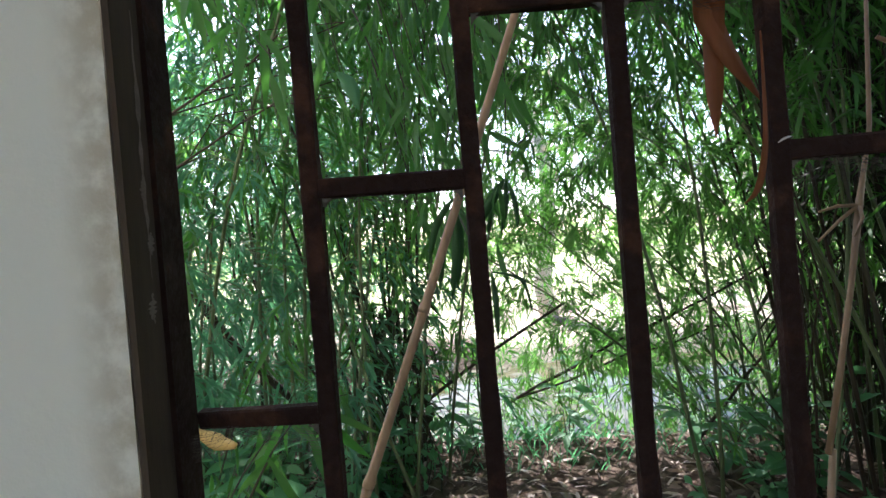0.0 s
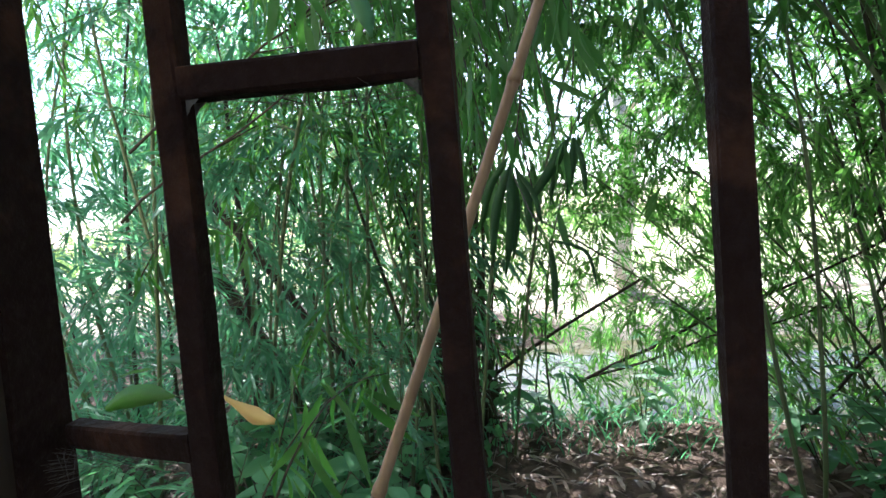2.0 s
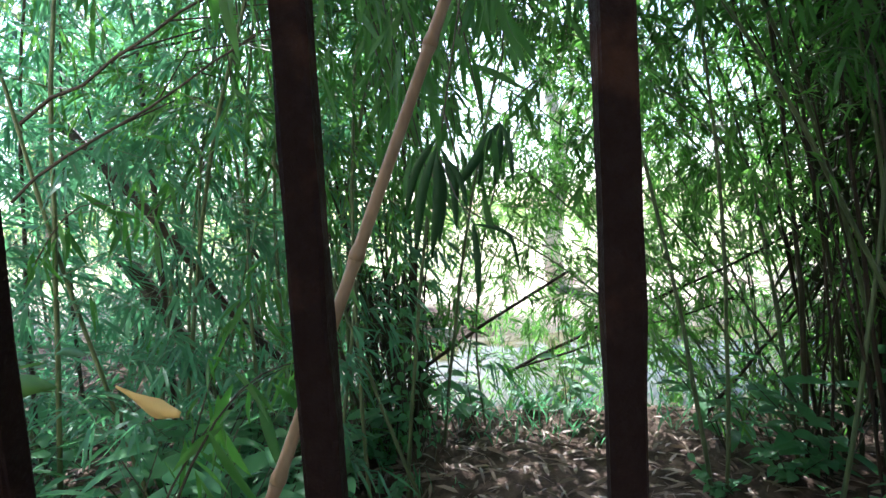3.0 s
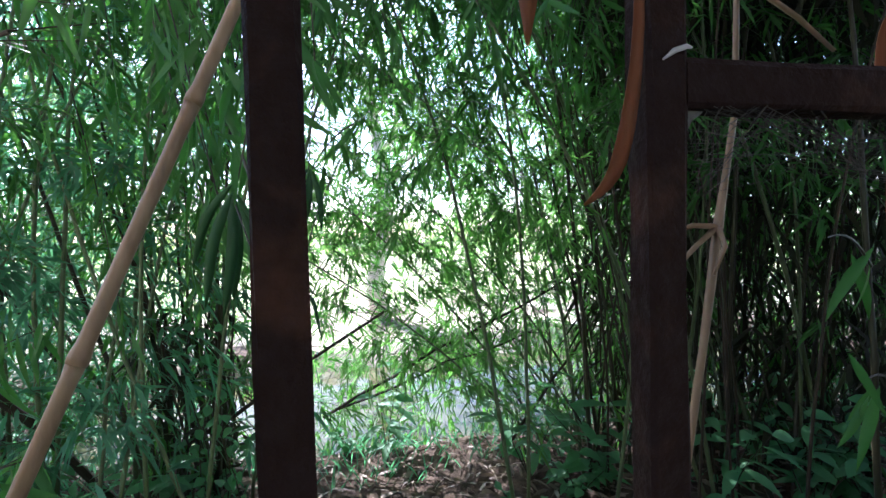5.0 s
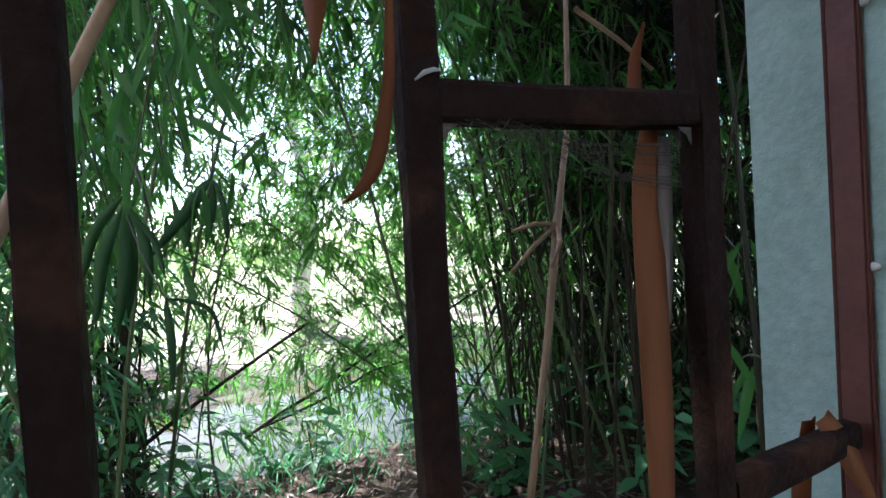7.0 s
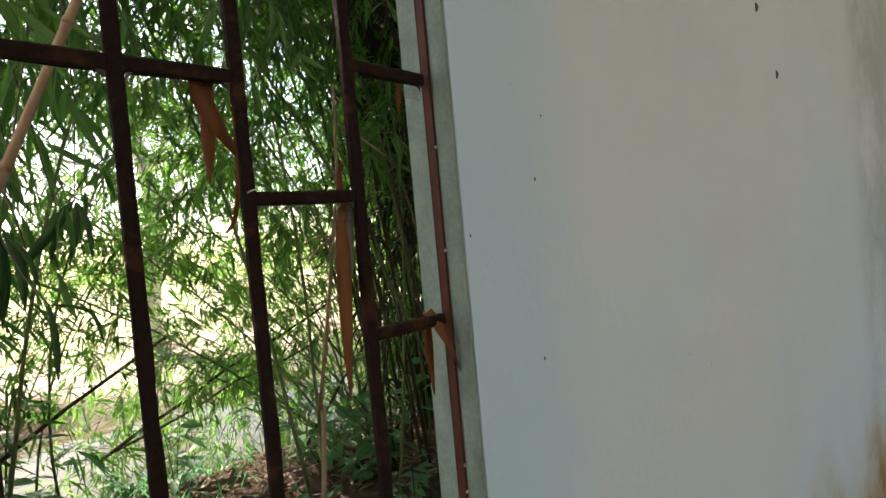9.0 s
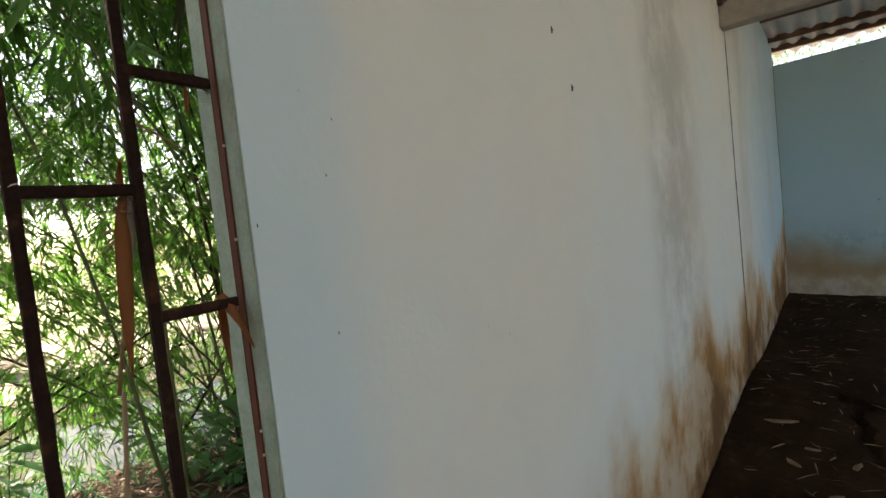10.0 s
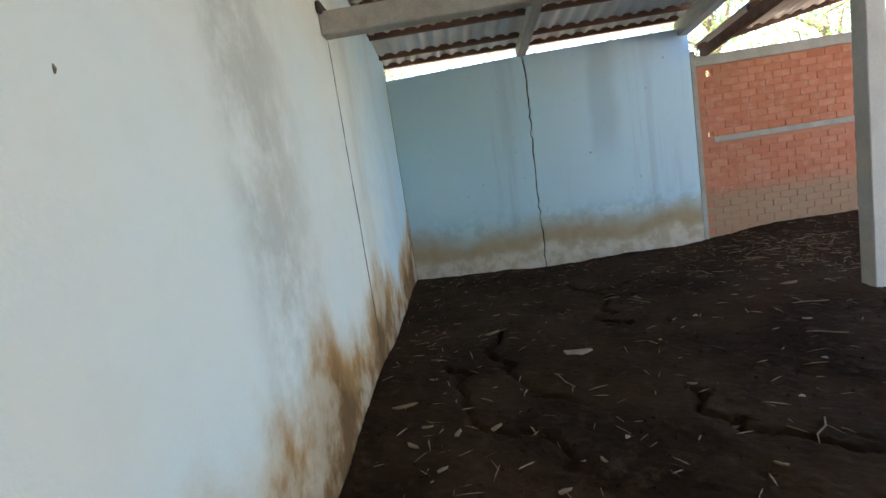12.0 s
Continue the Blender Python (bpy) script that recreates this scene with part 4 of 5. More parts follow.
rng = np.random.default_rng(5)
PLANTS = (
    # kind, bearings, distances, how many, turn of the arch
    ("cool", (-52, -16), (2.8, 4.0), 11, None),
    ("cool", (-50, -10), (4.2, 7.5), 14, None),
    ("full", (-14, -6), (3.4, 4.8), 6, None),
    ("sun", (-50, -4), (8.0, 13.0), 12, None),
    ("cool", (-46, -16), (5.0, 8.0), 7, None),
    ("high", (-14, -3), (3.4, 4.6), 3, -5),
    ("high", (-45, -14), (2.8, 3.8), 2, 0),
    # overhead bamboos added as shade, mostly unseen
    ("shade_canopy", (-40, -8), (2.6, 3.4), 5, 20),
    ("shade_canopy", (-9, -3), (2.6, 3.4), 3, 0),
    ("shade_canopy", (22, 60), (2.8, 3.8), 9, 160),
    ("thin", (-4, 3), (3.4, 4.4), 3, 0),
    ("thin", (24, 32), (4.3, 5.5), 5, 180),
    ("arch", (27, 34), (3.6, 5.2), 8, 186),
    ("spray", (0, 30), (4.3, 5.0), 9, None),
    ("weep", (28, 35), (3.6, 5.0), 8, 186),
    ("weep", (-6, 0), (4.2, 5.2), 1, 20),
    ("arch", (36, 42), (4.5, 6.5), 3, 180),
    ("high", (37, 46), (4.6, 5.6), 4, 180),
    ("full", (34, 64), (4.4, 6.0), 20, None),
    ("full", (36, 64), (6.0, 9.0), 9, None),
    ("high", (36, 58), (3.4, 5.2), 16, 180),
    ("sun", (22, 62), (10.0, 16.0), 14, None),
)
for x, y in ((10.6, 0.4), (11.2, -0.9), (10.8, -2.2), (11.6, -3.1), (12.4, 0.9), (12.8, -1.6), (11.9, -4.6), (12.6, -5.8), (10.9, -6.4)):
    plant("sun", x, y, rng.uniform(0, 360))
for kind, (b0, b1), (d0, d1), count, turn in PLANTS:
    for i in range(count):
        b = b0 + (b1 - b0) * (i + rng.uniform(0.1, 0.9)) / count
        x, y = polar(b, rng.uniform(d0, d1))
        y = max(y, 2.6)
        plant(kind, x, y, rng.uniform(5, 175) if turn is None else turn + rng.uniform(-35, 20 if turn else 35))


# bare culms of the dark clump and the small clump by the water
def cane(seed, h, r0, bend, mat, label):
    rng = np.random.default_rng(seed)
    pts, fine, rad = culm_shape(h, r0, bend, 14, rng)
    ob = Shape().tube(fine, rad * 1.1, 6).make("bamboo_cane", mat, smooth=True)
    return tagged(ob, label, "bamboo cane", "bare canes")


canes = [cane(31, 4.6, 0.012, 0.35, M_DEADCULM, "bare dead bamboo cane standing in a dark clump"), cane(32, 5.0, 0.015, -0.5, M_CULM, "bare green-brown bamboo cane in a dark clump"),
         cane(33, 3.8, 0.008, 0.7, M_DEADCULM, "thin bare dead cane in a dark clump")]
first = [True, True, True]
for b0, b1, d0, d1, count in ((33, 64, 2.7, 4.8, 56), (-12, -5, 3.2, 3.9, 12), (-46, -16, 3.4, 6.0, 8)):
    for _ in range(count):
        k = int(rng.integers(0, 3))
        x, y = polar(rng.uniform(b0, b1), rng.uniform(d0, d1))
        m = pose(x, y, float(ground_z(np.float64(x), np.float64(y))) - 0.03, rng.normal(0, 5), rng.normal(0, 5), rng.uniform(0, 360))
        if first[k]:
            canes[k].matrix_basis, first[k] = m, False
        else:
            copy_thing(canes[k], m)


# near-black blades: the clump's deep shade put into colour and shape
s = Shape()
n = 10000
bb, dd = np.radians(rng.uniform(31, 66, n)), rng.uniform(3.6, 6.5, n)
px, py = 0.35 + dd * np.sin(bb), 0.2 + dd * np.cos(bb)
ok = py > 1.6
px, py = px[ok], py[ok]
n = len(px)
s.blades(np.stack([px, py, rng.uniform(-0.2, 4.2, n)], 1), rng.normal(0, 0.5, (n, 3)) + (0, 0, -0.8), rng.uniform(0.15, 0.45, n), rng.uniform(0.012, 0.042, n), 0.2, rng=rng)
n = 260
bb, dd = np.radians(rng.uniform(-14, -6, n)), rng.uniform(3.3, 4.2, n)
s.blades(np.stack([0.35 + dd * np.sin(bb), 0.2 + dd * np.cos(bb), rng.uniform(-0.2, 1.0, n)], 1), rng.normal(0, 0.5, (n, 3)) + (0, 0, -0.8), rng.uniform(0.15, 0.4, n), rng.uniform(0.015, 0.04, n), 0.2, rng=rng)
# overhead blades added to keep sky light off the clump
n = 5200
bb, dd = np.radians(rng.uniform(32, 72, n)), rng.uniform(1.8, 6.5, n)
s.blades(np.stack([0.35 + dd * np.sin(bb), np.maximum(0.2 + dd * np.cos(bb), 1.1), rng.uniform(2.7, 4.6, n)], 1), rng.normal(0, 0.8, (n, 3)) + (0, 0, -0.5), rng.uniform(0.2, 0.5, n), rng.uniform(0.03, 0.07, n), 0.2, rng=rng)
tagged(s.make("thicket", M_THICKET), "near-black blades painting the deep shade in and above the bamboo clump", "thicket", kind="stuff")

# ---- branches that hang before the window, leaf by leaf ----
def leaf_mesh(length, width, droop, fold, mat, bow=0.0):
    """A bamboo leaf along -z with a folded midrib."""
    u = np.linspace(0, 1, 7)
    w = width * np.array((0.12, 0.7, 1.0, 0.96, 0.75, 0.42, 0.0))
    c = np.stack([bow * length * np.sin(u * 2.2), -droop * length * u ** 2, -length * u], 1)
    v = np.concatenate([c + np.stack([w * k, np.abs(w * k) * fold, 0 * w], 1) for k in (-0.5, 0, 0.5)])
    f = [(j * 7 + i, j * 7 + i + 1, (j + 1) * 7 + i + 1, (j + 1) * 7 + i) for j in range(2) for i in range(6)]
    return Shape().add(v, f).mesh("leaf", mat, smooth=True)


big_leaves = [leaf_mesh(0.21, 0.026, 0.1, 0.3, M_LEAF), leaf_mesh(0.18, 0.024, -0.12, 0.4, M_LEAF, 0.08), leaf_mesh(0.15, 0.02, 0.2, 0.3, M_LEAF, -0.08), leaf_mesh(0.24, 0.03, 0.05, 0.25, M_LEAF)]


def hanging_branch(start, end, sag, fans, rng, label, scale=1.0, spread=24):
    """A thin stem from start to end with fans of hanging leaves."""
    root = tagged(new("bamboo_branch"), label, "bamboo branch", "branches before the window")
    root.location = start
    start, end = np.array(start, float), np.array(end, float)
    t = np.linspace(0, 1, 9)
    line = np.outer(t, end - start)
    line[:, 2] += sag * np.sin(t * math.pi)
    Shape().tube(line, np.linspace(0.004, 0.0012, 9), 5).make("stem", M_CULM, parent=root)
    for u in np.linspace(0.12, 1.0, fans):
        p = np.array([np.interp(u, t, line[:, i]) for i in range(3)])
        heading = rng.uniform(0, 360)
        for _ in range(int(rng.integers(3, 7))):
            q = p + rng.normal(0, 0.022, 3)
            sc = scale * rng.uniform(0.65, 1.15)
            sub("leaf", big_leaves[int(rng.integers(0, 4))], root,
                pose(*q, rng.normal(0, spread * 0.7), rng.normal(0, spread), heading + rng.normal(0, 60)) @ Matrix.Scale(sc, 4))
    return root


rng = np.random.default_rng(17)
HB = "green bamboo branch with long leaves hanging before the window"
BR = (
    ((-0.75, 1.5, 2.35), (-0.12, 1.25, 1.85), 0.10, 8), ((-0.15, 1.3, 2.5), (0.12, 1.15, 1.75), 0.08, 9), ((-0.45, 1.9, 2.6), (0.22, 1.7, 1.95), 0.10, 9),
    ((0.05, 1.5, 2.6), (0.42, 1.35, 1.80), 0.08, 10), ((0.10, 1.35, 2.3), (0.30, 1.28, 1.42), 0.06, 10), ((0.35, 1.7, 2.7), (0.66, 1.5, 1.90), 0.08, 10),
    ((0.30, 1.4, 2.2), (0.42, 1.3, 1.52), 0.05, 6), ((0.55, 1.6, 2.6), (0.92, 1.45, 1.86), 0.10, 9), ((0.75, 1.9, 2.8), (1.25, 1.7, 2.02), 0.10, 9),
    ((0.60, 2.2, 2.9), (0.75, 2.0, 1.98), 0.10, 9), ((1.05, 2.2, 2.9), (1.55, 2.1, 2.1), 0.10, 9), ((0.1, 2.1, 2.8), (0.40, 2.0, 1.9), 0.10, 9),
    ((-0.3, 1.0, 0.6), (-0.02, 1.25, 1.05), 0.15, 6), ((-0.5, 1.6, 0.6), (-0.15, 1.7, 1.2), 0.2, 8), ((0.34, 1.2, 1.54), (0.37, 1.15, 1.37), 0.03, 2), ((0.06, 1.62, 2.15), (0.27, 1.55, 1.46), 0.05, 10), ((0.12, 1.58, 1.95), (0.24, 1.56, 1.40), 0.04, 8), ((0.62, 1.88, 1.75), (0.46, 1.80, 1.55), 0.04, 4), ((0.30, 1.7, 2.2), (0.36, 1.62, 1.62), 0.05, 8),
    ((0.15, 1.9, 2.9), (0.30, 1.8, 1.75), 0.08, 11), ((0.45, 2.3, 3.0), (0.62, 2.2, 1.95), 0.08, 11), ((0.80, 2.4, 3.1), (1.00, 2.3, 2.05), 0.08, 11),
    ((0.25, 1.6, 2.7), (0.20, 1.55, 1.62), 0.05, 11), ((-0.1, 1.8, 2.8), (0.02, 1.7, 1.75), 0.06, 11), ((1.2, 2.6, 3.2), (1.4, 2.5, 2.1), 0.08, 10),
    ((0.55, 1.9, 2.8), (0.50, 1.85, 1.85), 0.05, 10), ((0.9, 1.6, 2.6), (1.1, 1.5, 1.9), 0.06, 9), ((1.5, 2.4, 3.0), (1.8, 2.3, 2.0), 0.08, 10), ((-0.6, 2.0, 2.7), (-0.35, 1.9, 1.7), 0.08, 10),
    ((-1.1, 1.8, 1.2), (-0.5, 1.6, 1.35), 0.2, 8), ((-0.9, 2.3, 1.9), (-0.3, 2.0, 1.7), 0.2, 8), ((0.0, 2.3, 2.2), (0.1, 2.2, 1.2), 0.1, 8), ((-0.25, 2.2, 1.9), (-0.1, 2.1, 1.1), 0.1, 8),
)
def farther(p, k):
    """Moves a point away from the window along its own line."""
    x, y, z = (e + k * (v - e) for v, e in zip(p, (0.40, 0.28, 1.39)))
    return x - 0.031 * (y - 0.2), y, z


for a, b, sag, fans in BR:
    hanging_branch(farther(a, 1.25), farther(b, 1.25), sag, fans, rng, HB, 0.75)
for a, b, sag, fans in BR[:12] + BR[19:29]:
    k, shift = rng.uniform(1.8, 2.3), rng.normal(0, 0.10, 3)
    hanging_branch(np.array(farther(a, k)) + shift, np.array(farther(b, k)) + shift, sag, fans, rng, HB, 0.85)
for a, b, sag, fans in BR[:12] + BR[19:29]:
    k, shift = rng.uniform(1.5, 1.9), rng.normal(0, 0.12, 3) + (0.06, 0, 0.12)
    hanging_branch(np.array(farther(a, k)) + shift, np.array(farther(b, k)) + shift, sag, fans, rng, HB, 0.8)
for a, b, sag, fans in (BR[0], BR[3], BR[12]):
    hanging_branch(a, b, sag, fans, rng, HB, 0.9)

for a, b in (((1.6, 2.6, 3.2), (1.3, 2.4, 2.1)), ((2.0, 2.8, 3.2), (1.7, 2.6, 2.1)), ((1.9, 2.2, 2.9), (1.5, 2.1, 2.0)), ((2.5, 3.0, 3.2), (2.1, 2.8, 2.0)), ((1.3, 2.2, 2.9), (1.05, 2.1, 2.1)),
             ((-1.5, 2.4, 3.0), (-1.1, 2.3, 1.9)), ((-1.0, 2.9, 3.2), (-0.7, 2.8, 2.0)), ((-2.0, 2.8, 3.2), (-1.6, 2.7, 2.0)), ((-1.9, 2.1, 2.8), (-1.5, 2.0, 1.8)), ((-2.4, 3.2, 3.2), (-2.0, 3.0, 1.9)),
             ((-0.6, 2.5, 3.1), (-0.3, 2.4, 2.1)), ((2.3, 3.6, 3.4), (1.9, 3.4, 2.2)), ((2.7, 3.4, 3.3), (2.4, 3.2, 2.0)), ((1.7, 3.6, 3.5), (1.5, 3.5, 2.4)), ((2.2, 2.5, 2.9), (1.95, 2.4, 1.8))):
    hanging_branch(a, b, 0.08, 11, rng, HB, 0.75)

# large leaves close before the window
sprig = tagged(new("bamboo_branch"), "dark green bamboo sprig, coloured as a silhouette, with large hanging leaves near the window", "bamboo branch", "branches before the window")
Shape().tube([(0.40, 1.52, 2.3), (0.36, 1.46, 1.95), (0.30, 1.40, 1.62), (0.272, 1.38, 1.47)], (0.003, 0.0026, 0.002, 0.0014), 6).make("stem", M_CULM, parent=sprig)
Shape().tube([(0.44, 1.60, 2.2), (0.45, 1.61, 1.85), (0.425, 1.60, 1.57)], (0.003, 0.002, 0.0014), 6).make("stem", M_CULM, parent=sprig)
Shape().tube([(0.272, 1.38, 1.48), (0.31, 1.30, 1.38), (0.346, 1.215, 1.318)], (0.0018, 0.0015, 0.001), 6).make("stem", M_CULM, parent=sprig)
for base, tip, width, bow in (((0.272, 1.38, 1.50), (0.244, 1.38, 1.236), 0.024, 0.01), ((0.270, 1.37, 1.49), (0.215, 1.36, 1.262), 0.023, -0.012), ((0.275, 1.385, 1.48), (0.262, 1.40, 1.27), 0.024, 0.008),
                              ((0.28, 1.38, 1.49), (0.305, 1.37, 1.30), 0.020, 0.014), ((0.27, 1.38, 1.51), (0.19, 1.39, 1.34), 0.020, -0.015), ((0.285, 1.37, 1.47), (0.335, 1.36, 1.345), 0.013, 0.012),
                              ((0.425, 1.60, 1.575), (0.292, 1.53, 1.388), 0.029, 0.012), ((0.428, 1.60, 1.57), (0.40, 1.60, 1.40), 0.019, 0.01), ((0.43, 1.60, 1.57), (0.452, 1.58, 1.41), 0.017, 0.01),
                              ((0.42, 1.60, 1.565), (0.358, 1.60, 1.40), 0.017, -0.01), ((0.346, 1.215, 1.318), (0.349, 1.21, 1.160), 0.015, 0.004), ((0.346, 1.215, 1.318), (0.432, 1.20, 1.215), 0.008, 0.030)):
    b, t = np.array(base), np.array(tip)
    mid = (b + t) / 2 + (bow, 0, abs(bow))
    ribbon("leaf", [b, b * 0.6 + mid * 0.4 + (0, 0, 0.004), mid, t * 0.6 + mid * 0.4, t], (0.003, width * 0.8, width, width * 0.75, 0.001), M_LEAF_SHADED, "", "", parent=sprig, twist=0.5, cup=0.08)
hanging_branch((1.62, 1.1, 1.30), (1.40, 1.03, 1.37), 0.03, 1, rng, "bright green bamboo sprig in front of the dark clump", 1.0, 25)
hanging_branch((1.78, 1.15, 1.0), (1.5, 1.05, 1.05), 0.03, 2, rng, "bright green bamboo sprig in front of the dark clump", 0.9, 25)
ribbon("leaf", [(-0.42, 1.21, 1.02), (-0.38, 1.205, 1.00), (-0.33, 1.20, 0.972), (-0.275, 1.195, 0.962)], (0.006, 0.016, 0.042, 0.012), M_YELLOW, "yellowed leaf hanging outside the window", "leaf", twist=0.5)
ribbon("leaf", [(0.125, 0.79, 1.655), (0.140, 0.79, 1.64), (0.150, 0.785, 1.62), (0.155, 0.78, 1.595)], (0.004, 0.024, 0.020, 0.004), M_WEED, "single broad leaf caught outside the window", "leaf", twist=0.9)

ribbon("leaf", [(-0.72, 1.40, 1.045), (-0.695, 1.40, 1.052), (-0.665, 1.40, 1.048), (-0.635, 1.40, 1.040)], (0.004, 0.022, 0.022, 0.002), M_LEAF_COOL, "pale bluish leaf outside the window", "leaf", twist=0.9)
ribbon("leaf", [(-0.455, 0.95, 1.085), (-0.41, 0.95, 1.108), (-0.36, 0.95, 1.115), (-0.31, 0.95, 1.108)], (0.01, 0.04, 0.036, 0.004), M_LEAF_LIT, "broad green leaf close outside the window", "leaf", twist=1.0)

# leaning tan cane before the window
rng = np.random.default_rng(3)
leaning = tagged(new("leaning_cane"), "tan jointed bamboo cane leaning outside the window", "bamboo cane")
p0, p1 = np.array((-0.365, 0.506, -0.24)), np.array((0.729, 0.950, 2.62))
for i in range(13):
    line, rad = [], []
    for u, k in ((0, 1.2), (0.03, 1.24), (0.07, 0.99), (0.5, 0.95), (0.95, 0.97), (1.0, 1.12)):
        t = (i + u) / 13
        line.append(p0 + (p1 - p0) * t + np.array((0.007 * math.sin(t * 7.0 + 3.0), 0, 0)))
        rad.append(0.0078 * k * (1 - 0.25 * t))
    Shape().tube(line, rad, 12).make("internode", M_CANE, parent=leaning, smooth=True)

# dead forked stick close outside
def thin(p):
    return tuple(e + 0.64 * (v - e) for v, e in zip(p, (0.44, 0.285, 1.394)))


s = Shape()
s.tube([(0.50, 0.555, -0.23), (0.56, 0.545, 0.5), (0.60, 0.54, 1.0), (0.615, 0.535, 1.175)], (0.0062, 0.005, 0.0036, 0.003), 7)
s.tube([thin(p) for p in ((0.70, 0.665, 1.05), (0.721, 0.66, 1.171), (0.743, 0.66, 1.285), (0.762, 0.66, 1.399), (0.770, 0.66, 1.44), (0.783, 0.66, 1.506), (0.80, 0.67, 1.72))],
       (0.0029, 0.0027, 0.0025, 0.0031, 0.0022, 0.002, 0.0016), 7)
for q in ((0.707, 0.66, 1.393), (0.700, 0.655, 1.352), (0.738, 0.64, 1.355)):
    s.tube([thin(p) for p in ((0.762, 0.66, 1.398), ((0.762 + q[0]) / 2, q[1], (1.398 + q[2]) / 2 + 0.004), q)], (0.002, 0.0017, 0.001), 5)
s.tube([thin(p) for p in ((0.805, 0.665, 1.63), (0.86, 0.66, 1.60), (0.907, 0.66, 1.571))], (0.002, 0.0018, 0.0014), 5)
tagged(s.make("dead_stick", M_CANE, smooth=True), "dead forked pale stick standing outside the window", "stick")

# fallen poles over the water edge
for a, b, r in (((-0.90, 4.1, -0.30), (0.907, 3.6, 0.911), 0.017), ((0.50, 3.95, 0.11), (2.43, 3.5, 1.18), 0.012), ((0.6, 4.0, 0.13), (1.97, 3.6, 0.70), 0.010), ((1.7, 3.5, -0.1), (2.7, 3.6, 0.95), 0.012),
                ((-2.4, 3.45, 2.13), (-0.45, 3.4, -0.25), 0.034), ((-1.75, 3.4, -0.25), (-1.79, 3.4, 2.9), 0.022), ((-2.15, 3.4, 2.41), (-1.0, 3.4, 2.62), 0.010), ((-2.05, 3.5, 1.15), (-1.2, 3.45, -0.25), 0.05), ((-2.2, 4.2, 2.5), (-0.9, 3.9, 0.3), 0.018), ((-1.2, 1.9, 1.75), (-0.3, 1.8, 2.15), 0.006), ((-1.5, 2.1, 1.5), (-0.4, 2.0, 2.0), 0.006)):
    a, b = np.array(a), np.array(b)
    t = np.linspace(0, 1, 8)
    line = a + np.outer(t, b - a) + rng.normal(0, 0.012, (8, 3))
    s = Shape().tube(line, r * np.linspace(1.1, 0.6, 8), 6)
    for u in (0.45, 0.65, 0.8, 0.95):
        p = a + (b - a) * u
        s.tube([p, p + rng.normal(0, 0.12, 3) + (0.1, 0, 0.12), p + rng.normal(0, 0.2, 3) + (0.25, 0, 0.15)], (0.004, 0.003, 0.001), 4)
    tagged(s.make("fallen_pole", M_DEADCULM), "dark dead pole leaning through the undergrowth", "pole", "fallen poles")

# ---- weeds, climber, litter under the bamboo ----
rng = np.random.default_rng(41)


def oval_leaf(L, W, mat):
    u = np.linspace(0, 1, 6)
    w = W * np.array((0.1, 0.75, 1.0, 0.9, 0.5, 0.0))
    c = np.stack([L * u, 0 * u, -0.25 * L * u ** 2], 1)
    v = np.concatenate([c + np.stack([0 * w, w * k, np.abs(w * k) * 0.3], 1) for k in (-0.5, 0, 0.5)])
    f = [(j * 6 + i, j * 6 + i + 1, (j + 1) * 6 + i + 1, (j + 1) * 6 + i) for j in range(2) for i in range(5)]
    return v, f


def weed(seed, h, L, W, count):
    rng = np.random.default_rng(seed)
    root = tagged(new("weed"), "low leafy green weed on the bank", "weed", "weeds on the bank")
    stem, leaf = Shape(), Shape()
    for _ in range(5):
        a = rng.uniform(0, 6.28)
        top = np.array((math.cos(a) * h * 0.5, math.sin(a) * h * 0.5, h * rng.uniform(0.6, 1)))
        stem.tube([(0, 0, 0), top * (0.5, 0.5, 0.6), top], (0.004, 0.003, 0.002), 4)
        for i in range(count):
            u = (i + 1) / count
            v, f = oval_leaf(L * rng.uniform(0.7, 1.2), W * rng.uniform(0.8, 1.2), None)
            m = np.array(pose(0, 0, 0, rng.normal(0, 15), rng.uniform(-30, 20), rng.uniform(0, 360)).to_3x3())
            leaf.add(v @ m.T + top * (u, u, u ** 0.8), f)
    tagged(stem.make("stem", M_CULM, parent=root), kind="stuff")
    tagged(leaf.make("leaves", M_WEED, parent=root, smooth=True), kind="stuff")
    return root


weeds = [weed(51, 0.45, 0.16, 0.07, 6), weed(52, 0.30, 0.09, 0.05, 8), weed(53, 0.65, 0.20, 0.06, 6)]
first = [True, True, True]
for (b0, b1), (d0, d1), count in (((-50, -22), (1.5, 2.3), 12), ((-50, -18), (1.9, 3.6), 34), ((-20, -6), (2.4, 3.6), 10), ((-50, -10), (3.6, 5.0), 16), ((-6, 12), (3.5, 4.2), 3), ((26, 58), (2.2, 4.0), 16)):
    for _ in range(count):
        k = int(rng.integers(0, 3))
        x, y = polar(rng.uniform(b0, b1), rng.uniform(d0, d1))
        m = pose(x, y, float(ground_z(np.float64(x), np.float64(y))) - 0.01, 0, 0, rng.uniform(0, 360))
        if first[k]:
            weeds[k].matrix_basis, first[k] = m, False
        else:
            copy_thing(weeds[k], m @ Matrix.Scale(rng.uniform(0.7, 1.2), 4))

climber = tagged(new("climber"), "round-leaved climber growing up dark canes", "climber")
climber.location = (-0.08, 3.25, -0.22)
s, leaf = Shape(), Shape()
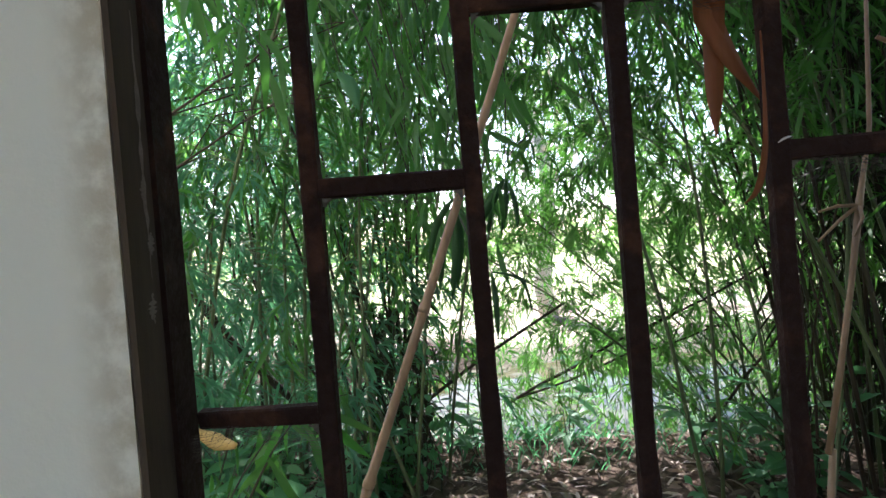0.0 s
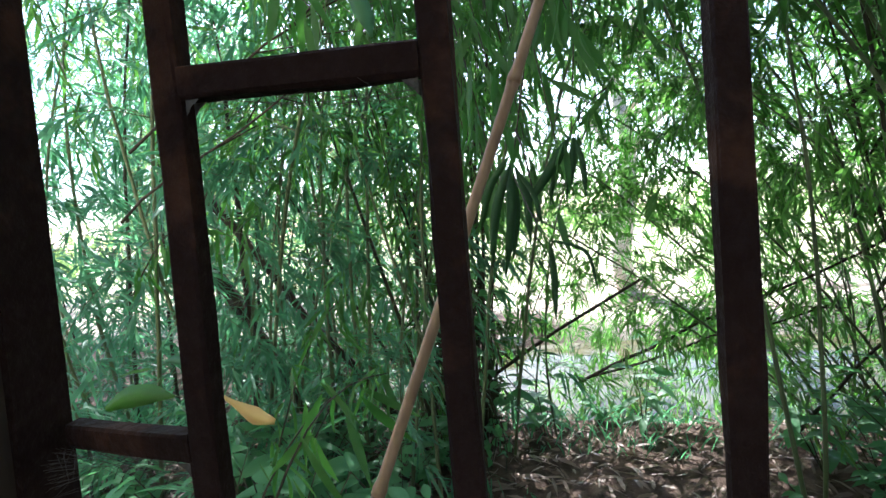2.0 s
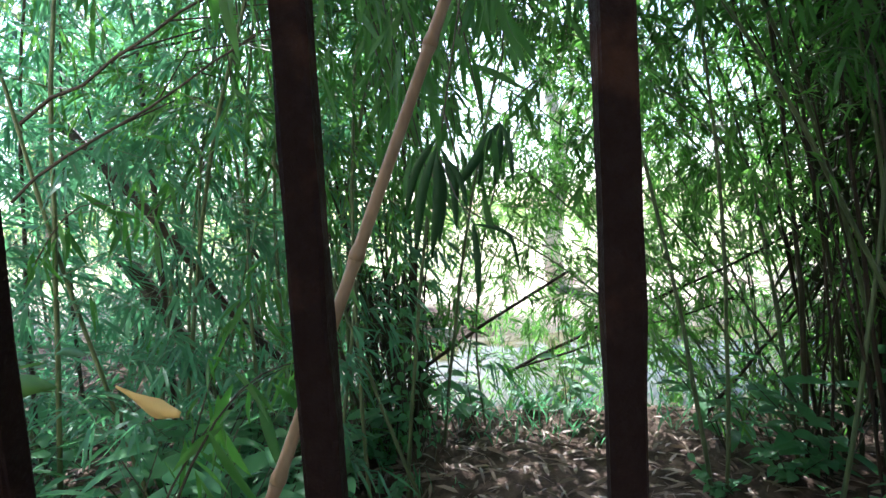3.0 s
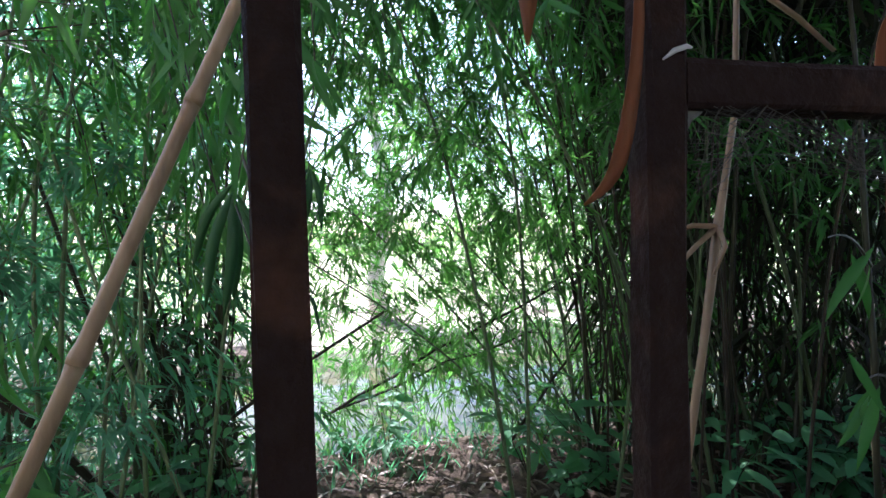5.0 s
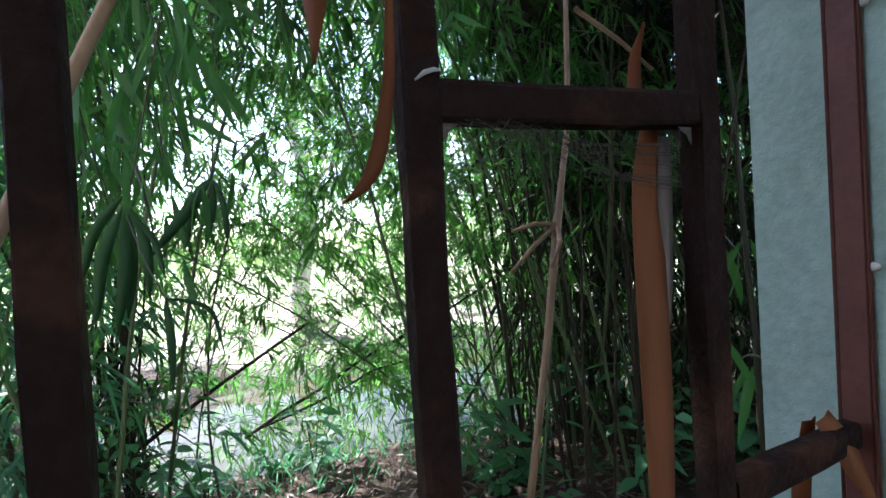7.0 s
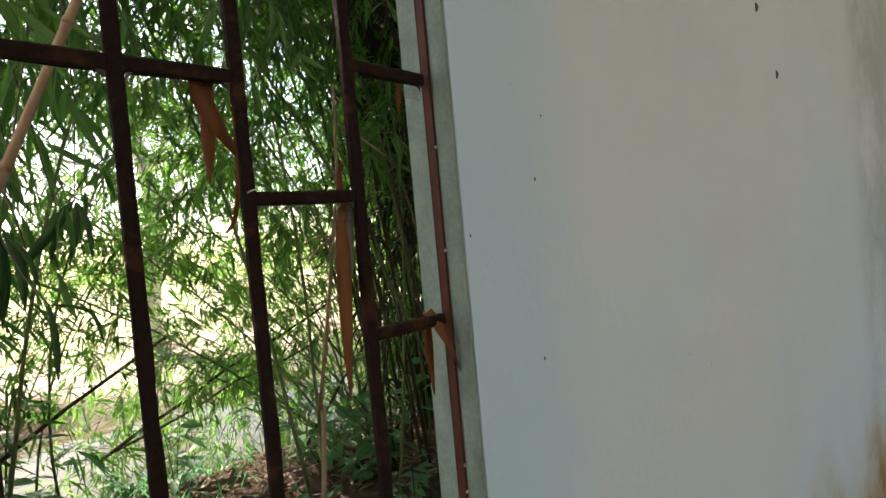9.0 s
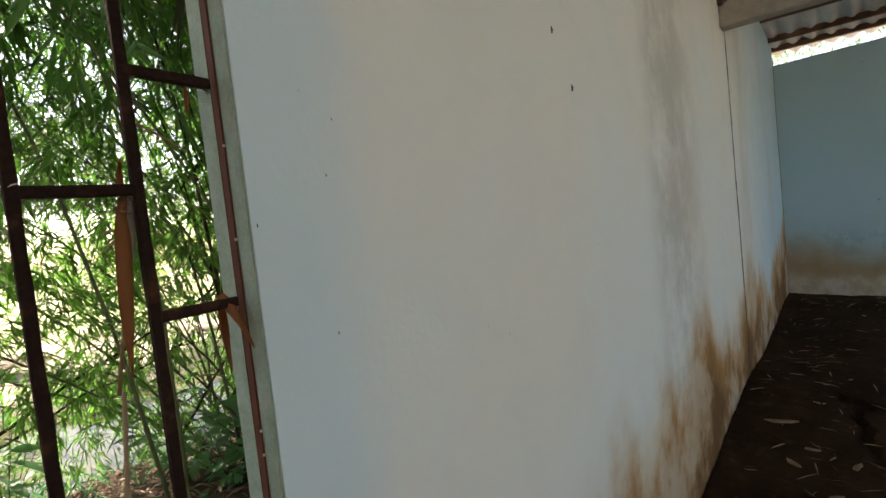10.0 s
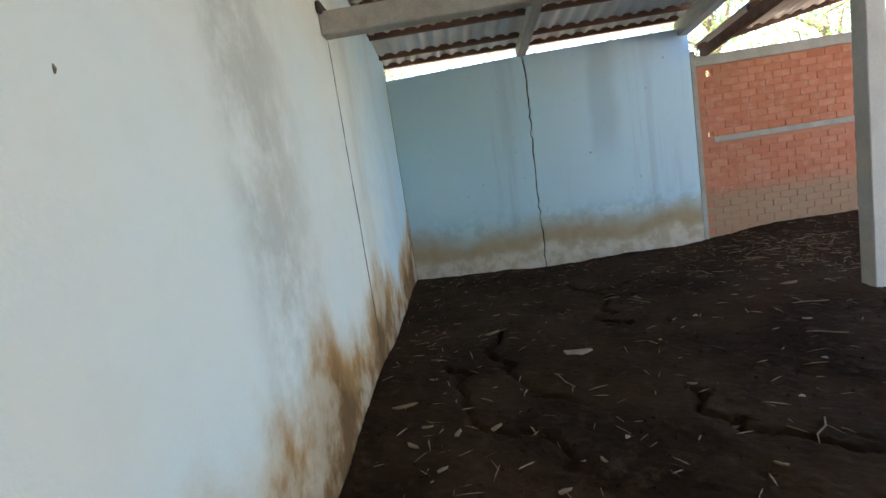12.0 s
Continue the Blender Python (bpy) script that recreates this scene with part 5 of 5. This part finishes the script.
for j in range(4):
    ph = rng.uniform(0, 6)
    line = [(0.05 * math.sin(i * 0.9 + ph) + j * 0.05 - 0.1, 0.05 * math.cos(i * 0.8 + ph), i * 0.16) for i in range(9)]
    s.tube(line, 0.004, 4)
    for p in line[1:]:
        for _ in range(3):
            v, f = oval_leaf(0.065, 0.055, None)
            m = np.array(pose(0, 0, 0, rng.normal(0, 25), rng.uniform(0, 70), rng.uniform(0, 360)).to_3x3())
            leaf.add(v @ m.T + np.array(p) + rng.normal(0, 0.03, 3), f)
tagged(s.make("stem", M_CULM, parent=climber), kind="stuff")
tagged(leaf.make("leaves", M_WEED, parent=climber, smooth=True), kind="stuff")

s = Shape()
n = 9000
px, py = rng.uniform(-4, 6.5, n), rng.uniform(0.55, 5.0, n)
pz = ground_z(px, py)
keep = pz > -0.48
px, py, pz = px[keep], py[keep], pz[keep]
ang = rng.uniform(0, 6.28, len(px))
s.blades(np.stack([px, py, pz + rng.uniform(0.0, 0.03, len(px))], 1), np.stack([np.cos(ang), np.sin(ang), rng.uniform(-0.05, 0.45, len(px))], 1),
         rng.uniform(0.06, 0.2, len(px)), rng.uniform(0.01, 0.03, len(px)), 0.3, rng=rng)
tagged(s.make("leaf_litter", M_LITTER), "thick layer of fallen dry bamboo leaves", "leaf litter", kind="stuff")
s = Shape()
n = 2300
px, py = rng.uniform(-4, 6.0, n), rng.uniform(3.5, 4.6, n)
pz = ground_z(px, py)
ang = rng.uniform(0, 6.28, n)
s.blades(np.stack([px, py, pz], 1), np.stack([np.cos(ang) * 0.5, np.sin(ang) * 0.5, np.ones(n)], 1), rng.uniform(0.08, 0.34, n), rng.uniform(0.008, 0.018, n), 0.35, rng=rng)
tagged(s.make("grass", M_LEAF_COOL), "grass and seedlings along the pond edge", "grass", kind="stuff")


def stone(x, y, z, r, mat, label):
    bm = bmesh.new()
    bmesh.ops.create_icosphere(bm, subdivisions=3, radius=1)
    for v in bm.verts:
        v.co *= 1 + 0.35 * noise.noise(v.co * 1.4 + Vector((x, y, 0)))
        v.co = Vector((v.co.x * r, v.co.y * r * 0.7, v.co.z * r * 0.5))
    me = bpy.data.meshes.new("stone")
    bm.to_mesh(me)
    bm.free()
    me.materials.append(mat)
    ob = new("stone", me)
    ob.location = (x, y, z)
    return tagged(ob, label, "stone", "stones by the pond")


stone(2.30, 7.1, -0.46, 0.22, M_BARK, "dark stone at the far edge of the pond")
stone(-0.25, 7.2, -0.36, 0.20, M_PALE, "pale stone at the far edge of the pond")
stone(1.55, 3.9, -0.30, 0.10, M_BARK, "dark stone on the near bank")
s = Shape().tube([(0.60, 2.35, -0.28), (0.62, 2.36, -0.1), (0.66, 2.37, 0.02), (0.78, 2.37, -0.02), (0.9, 2.38, -0.22)], (0.05, 0.042, 0.04, 0.035, 0.03), 8)
tagged(s.make("stump", M_BARK, smooth=True), "dark rotten bent stump in the leaf litter", "stump")


# ---- trees ----
def tree(seed, h, r, crown, leaves, bark, leaf):
    rng = np.random.default_rng(seed)
    root = tagged(new("tree"), "leafy tree with pale trunk standing beyond the pond", "tree", "trees")
    trunk, tips = Shape(), []
    line = np.array([(0.12 * math.sin(i * 0.9 + seed), 0.1 * math.cos(i * 0.7), h * 0.6 * i / 7) for i in range(8)])
    line[0] = (0, 0, -0.1)
    trunk.tube(line, r * np.linspace(1.25, 0.55, 8), 9)
    for _ in range(11):
        k = rng.integers(3, 8)
        a, up = rng.uniform(0, 6.28), rng.uniform(0.3, 1.1)
        L = crown * rng.uniform(0.6, 1.1)
        way = np.array((math.cos(a), math.sin(a), up)) / math.hypot(1, up)
        limb = line[k] + np.outer(np.linspace(0, 1, 5), way) * L + np.vstack([np.zeros(3), rng.normal(0, 0.12, (4, 3))])
        trunk.tube(limb, r * 0.4 * np.linspace(1, 0.2, 5), 5)
        tips += [limb[2], limb[3], limb[4]]
    trunk.make("trunk", bark, parent=root, smooth=True)
    tips = np.array(tips)
    c = tips[rng.integers(0, len(tips), leaves)] + rng.normal(0, crown * 0.22, (leaves, 3))
    s = Shape().blades(c, rng.normal(0, 1, (leaves, 3)) + (0, 0, -0.3), rng.uniform(0.10, 0.2, leaves), rng.uniform(0.05, 0.09, leaves), 0.2, rng=rng)
    tagged(s.make("crown", leaf, parent=root), kind="stuff")
    return root


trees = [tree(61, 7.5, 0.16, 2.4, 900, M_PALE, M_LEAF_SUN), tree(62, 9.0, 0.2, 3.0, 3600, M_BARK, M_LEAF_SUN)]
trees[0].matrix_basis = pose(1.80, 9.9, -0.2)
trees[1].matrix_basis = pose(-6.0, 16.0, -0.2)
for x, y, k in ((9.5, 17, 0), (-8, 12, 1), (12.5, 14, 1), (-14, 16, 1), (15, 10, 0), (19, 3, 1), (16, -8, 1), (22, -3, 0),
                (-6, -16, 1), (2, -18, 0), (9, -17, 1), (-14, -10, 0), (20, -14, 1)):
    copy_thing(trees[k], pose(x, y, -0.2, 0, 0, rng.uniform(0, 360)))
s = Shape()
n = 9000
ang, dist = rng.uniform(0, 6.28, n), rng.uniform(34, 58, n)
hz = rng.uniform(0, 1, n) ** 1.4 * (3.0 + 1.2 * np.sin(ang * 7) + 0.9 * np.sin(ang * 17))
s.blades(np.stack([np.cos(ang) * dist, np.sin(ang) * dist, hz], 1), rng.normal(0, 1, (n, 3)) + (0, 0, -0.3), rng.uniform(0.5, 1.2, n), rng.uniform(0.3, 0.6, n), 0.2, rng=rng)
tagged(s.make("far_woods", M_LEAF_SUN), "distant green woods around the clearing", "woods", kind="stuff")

# ---- bricks, set 4 mm proud of the mortar ----
rng = np.random.default_rng(77)


def brick_mesh(length, h):
    b = Shape().bevel_box(0, 0.012, 0, length, 0, h, 0.003)
    return b.mesh("brick", M_BRICK)


bricks = [brick_mesh(0.212, 0.084), brick_mesh(0.206, 0.085), brick_mesh(0.214, 0.082)]
rest = Shape()
row = 0
z = 0.0
while z < 2.26:
    if 1.25 < z < 1.41:
        z = 1.412
    y = -3.735 - (0.105 if row % 2 else 0.0)
    while y > -8.8:
        y0 = y - 0.205
        hole = any(y0 < hy + 0.06 and y > hy - 0.06 and z < hz + hh and z + 0.08 > hz for hy, hz, hw, hh in HOLES)
        if not hole:
            m = pose(BX - 0.002 + rng.normal(0, 0.0012), y0, z + rng.normal(0, 0.0015), 0, 0, rng.normal(0, 0.3))
            if y > -6.0:
                sub("brick", bricks[int(rng.integers(0, 3))], brick_wall, m)
            else:
                rest.box(BX - 0.002, BX + 0.01, y0, y0 + 0.2, z, z + 0.078)
        y -= 0.222
    z += 0.092
    row += 1
tagged(rest.make("brickwork", M_BRICK, parent=brick_wall), kind="stuff")
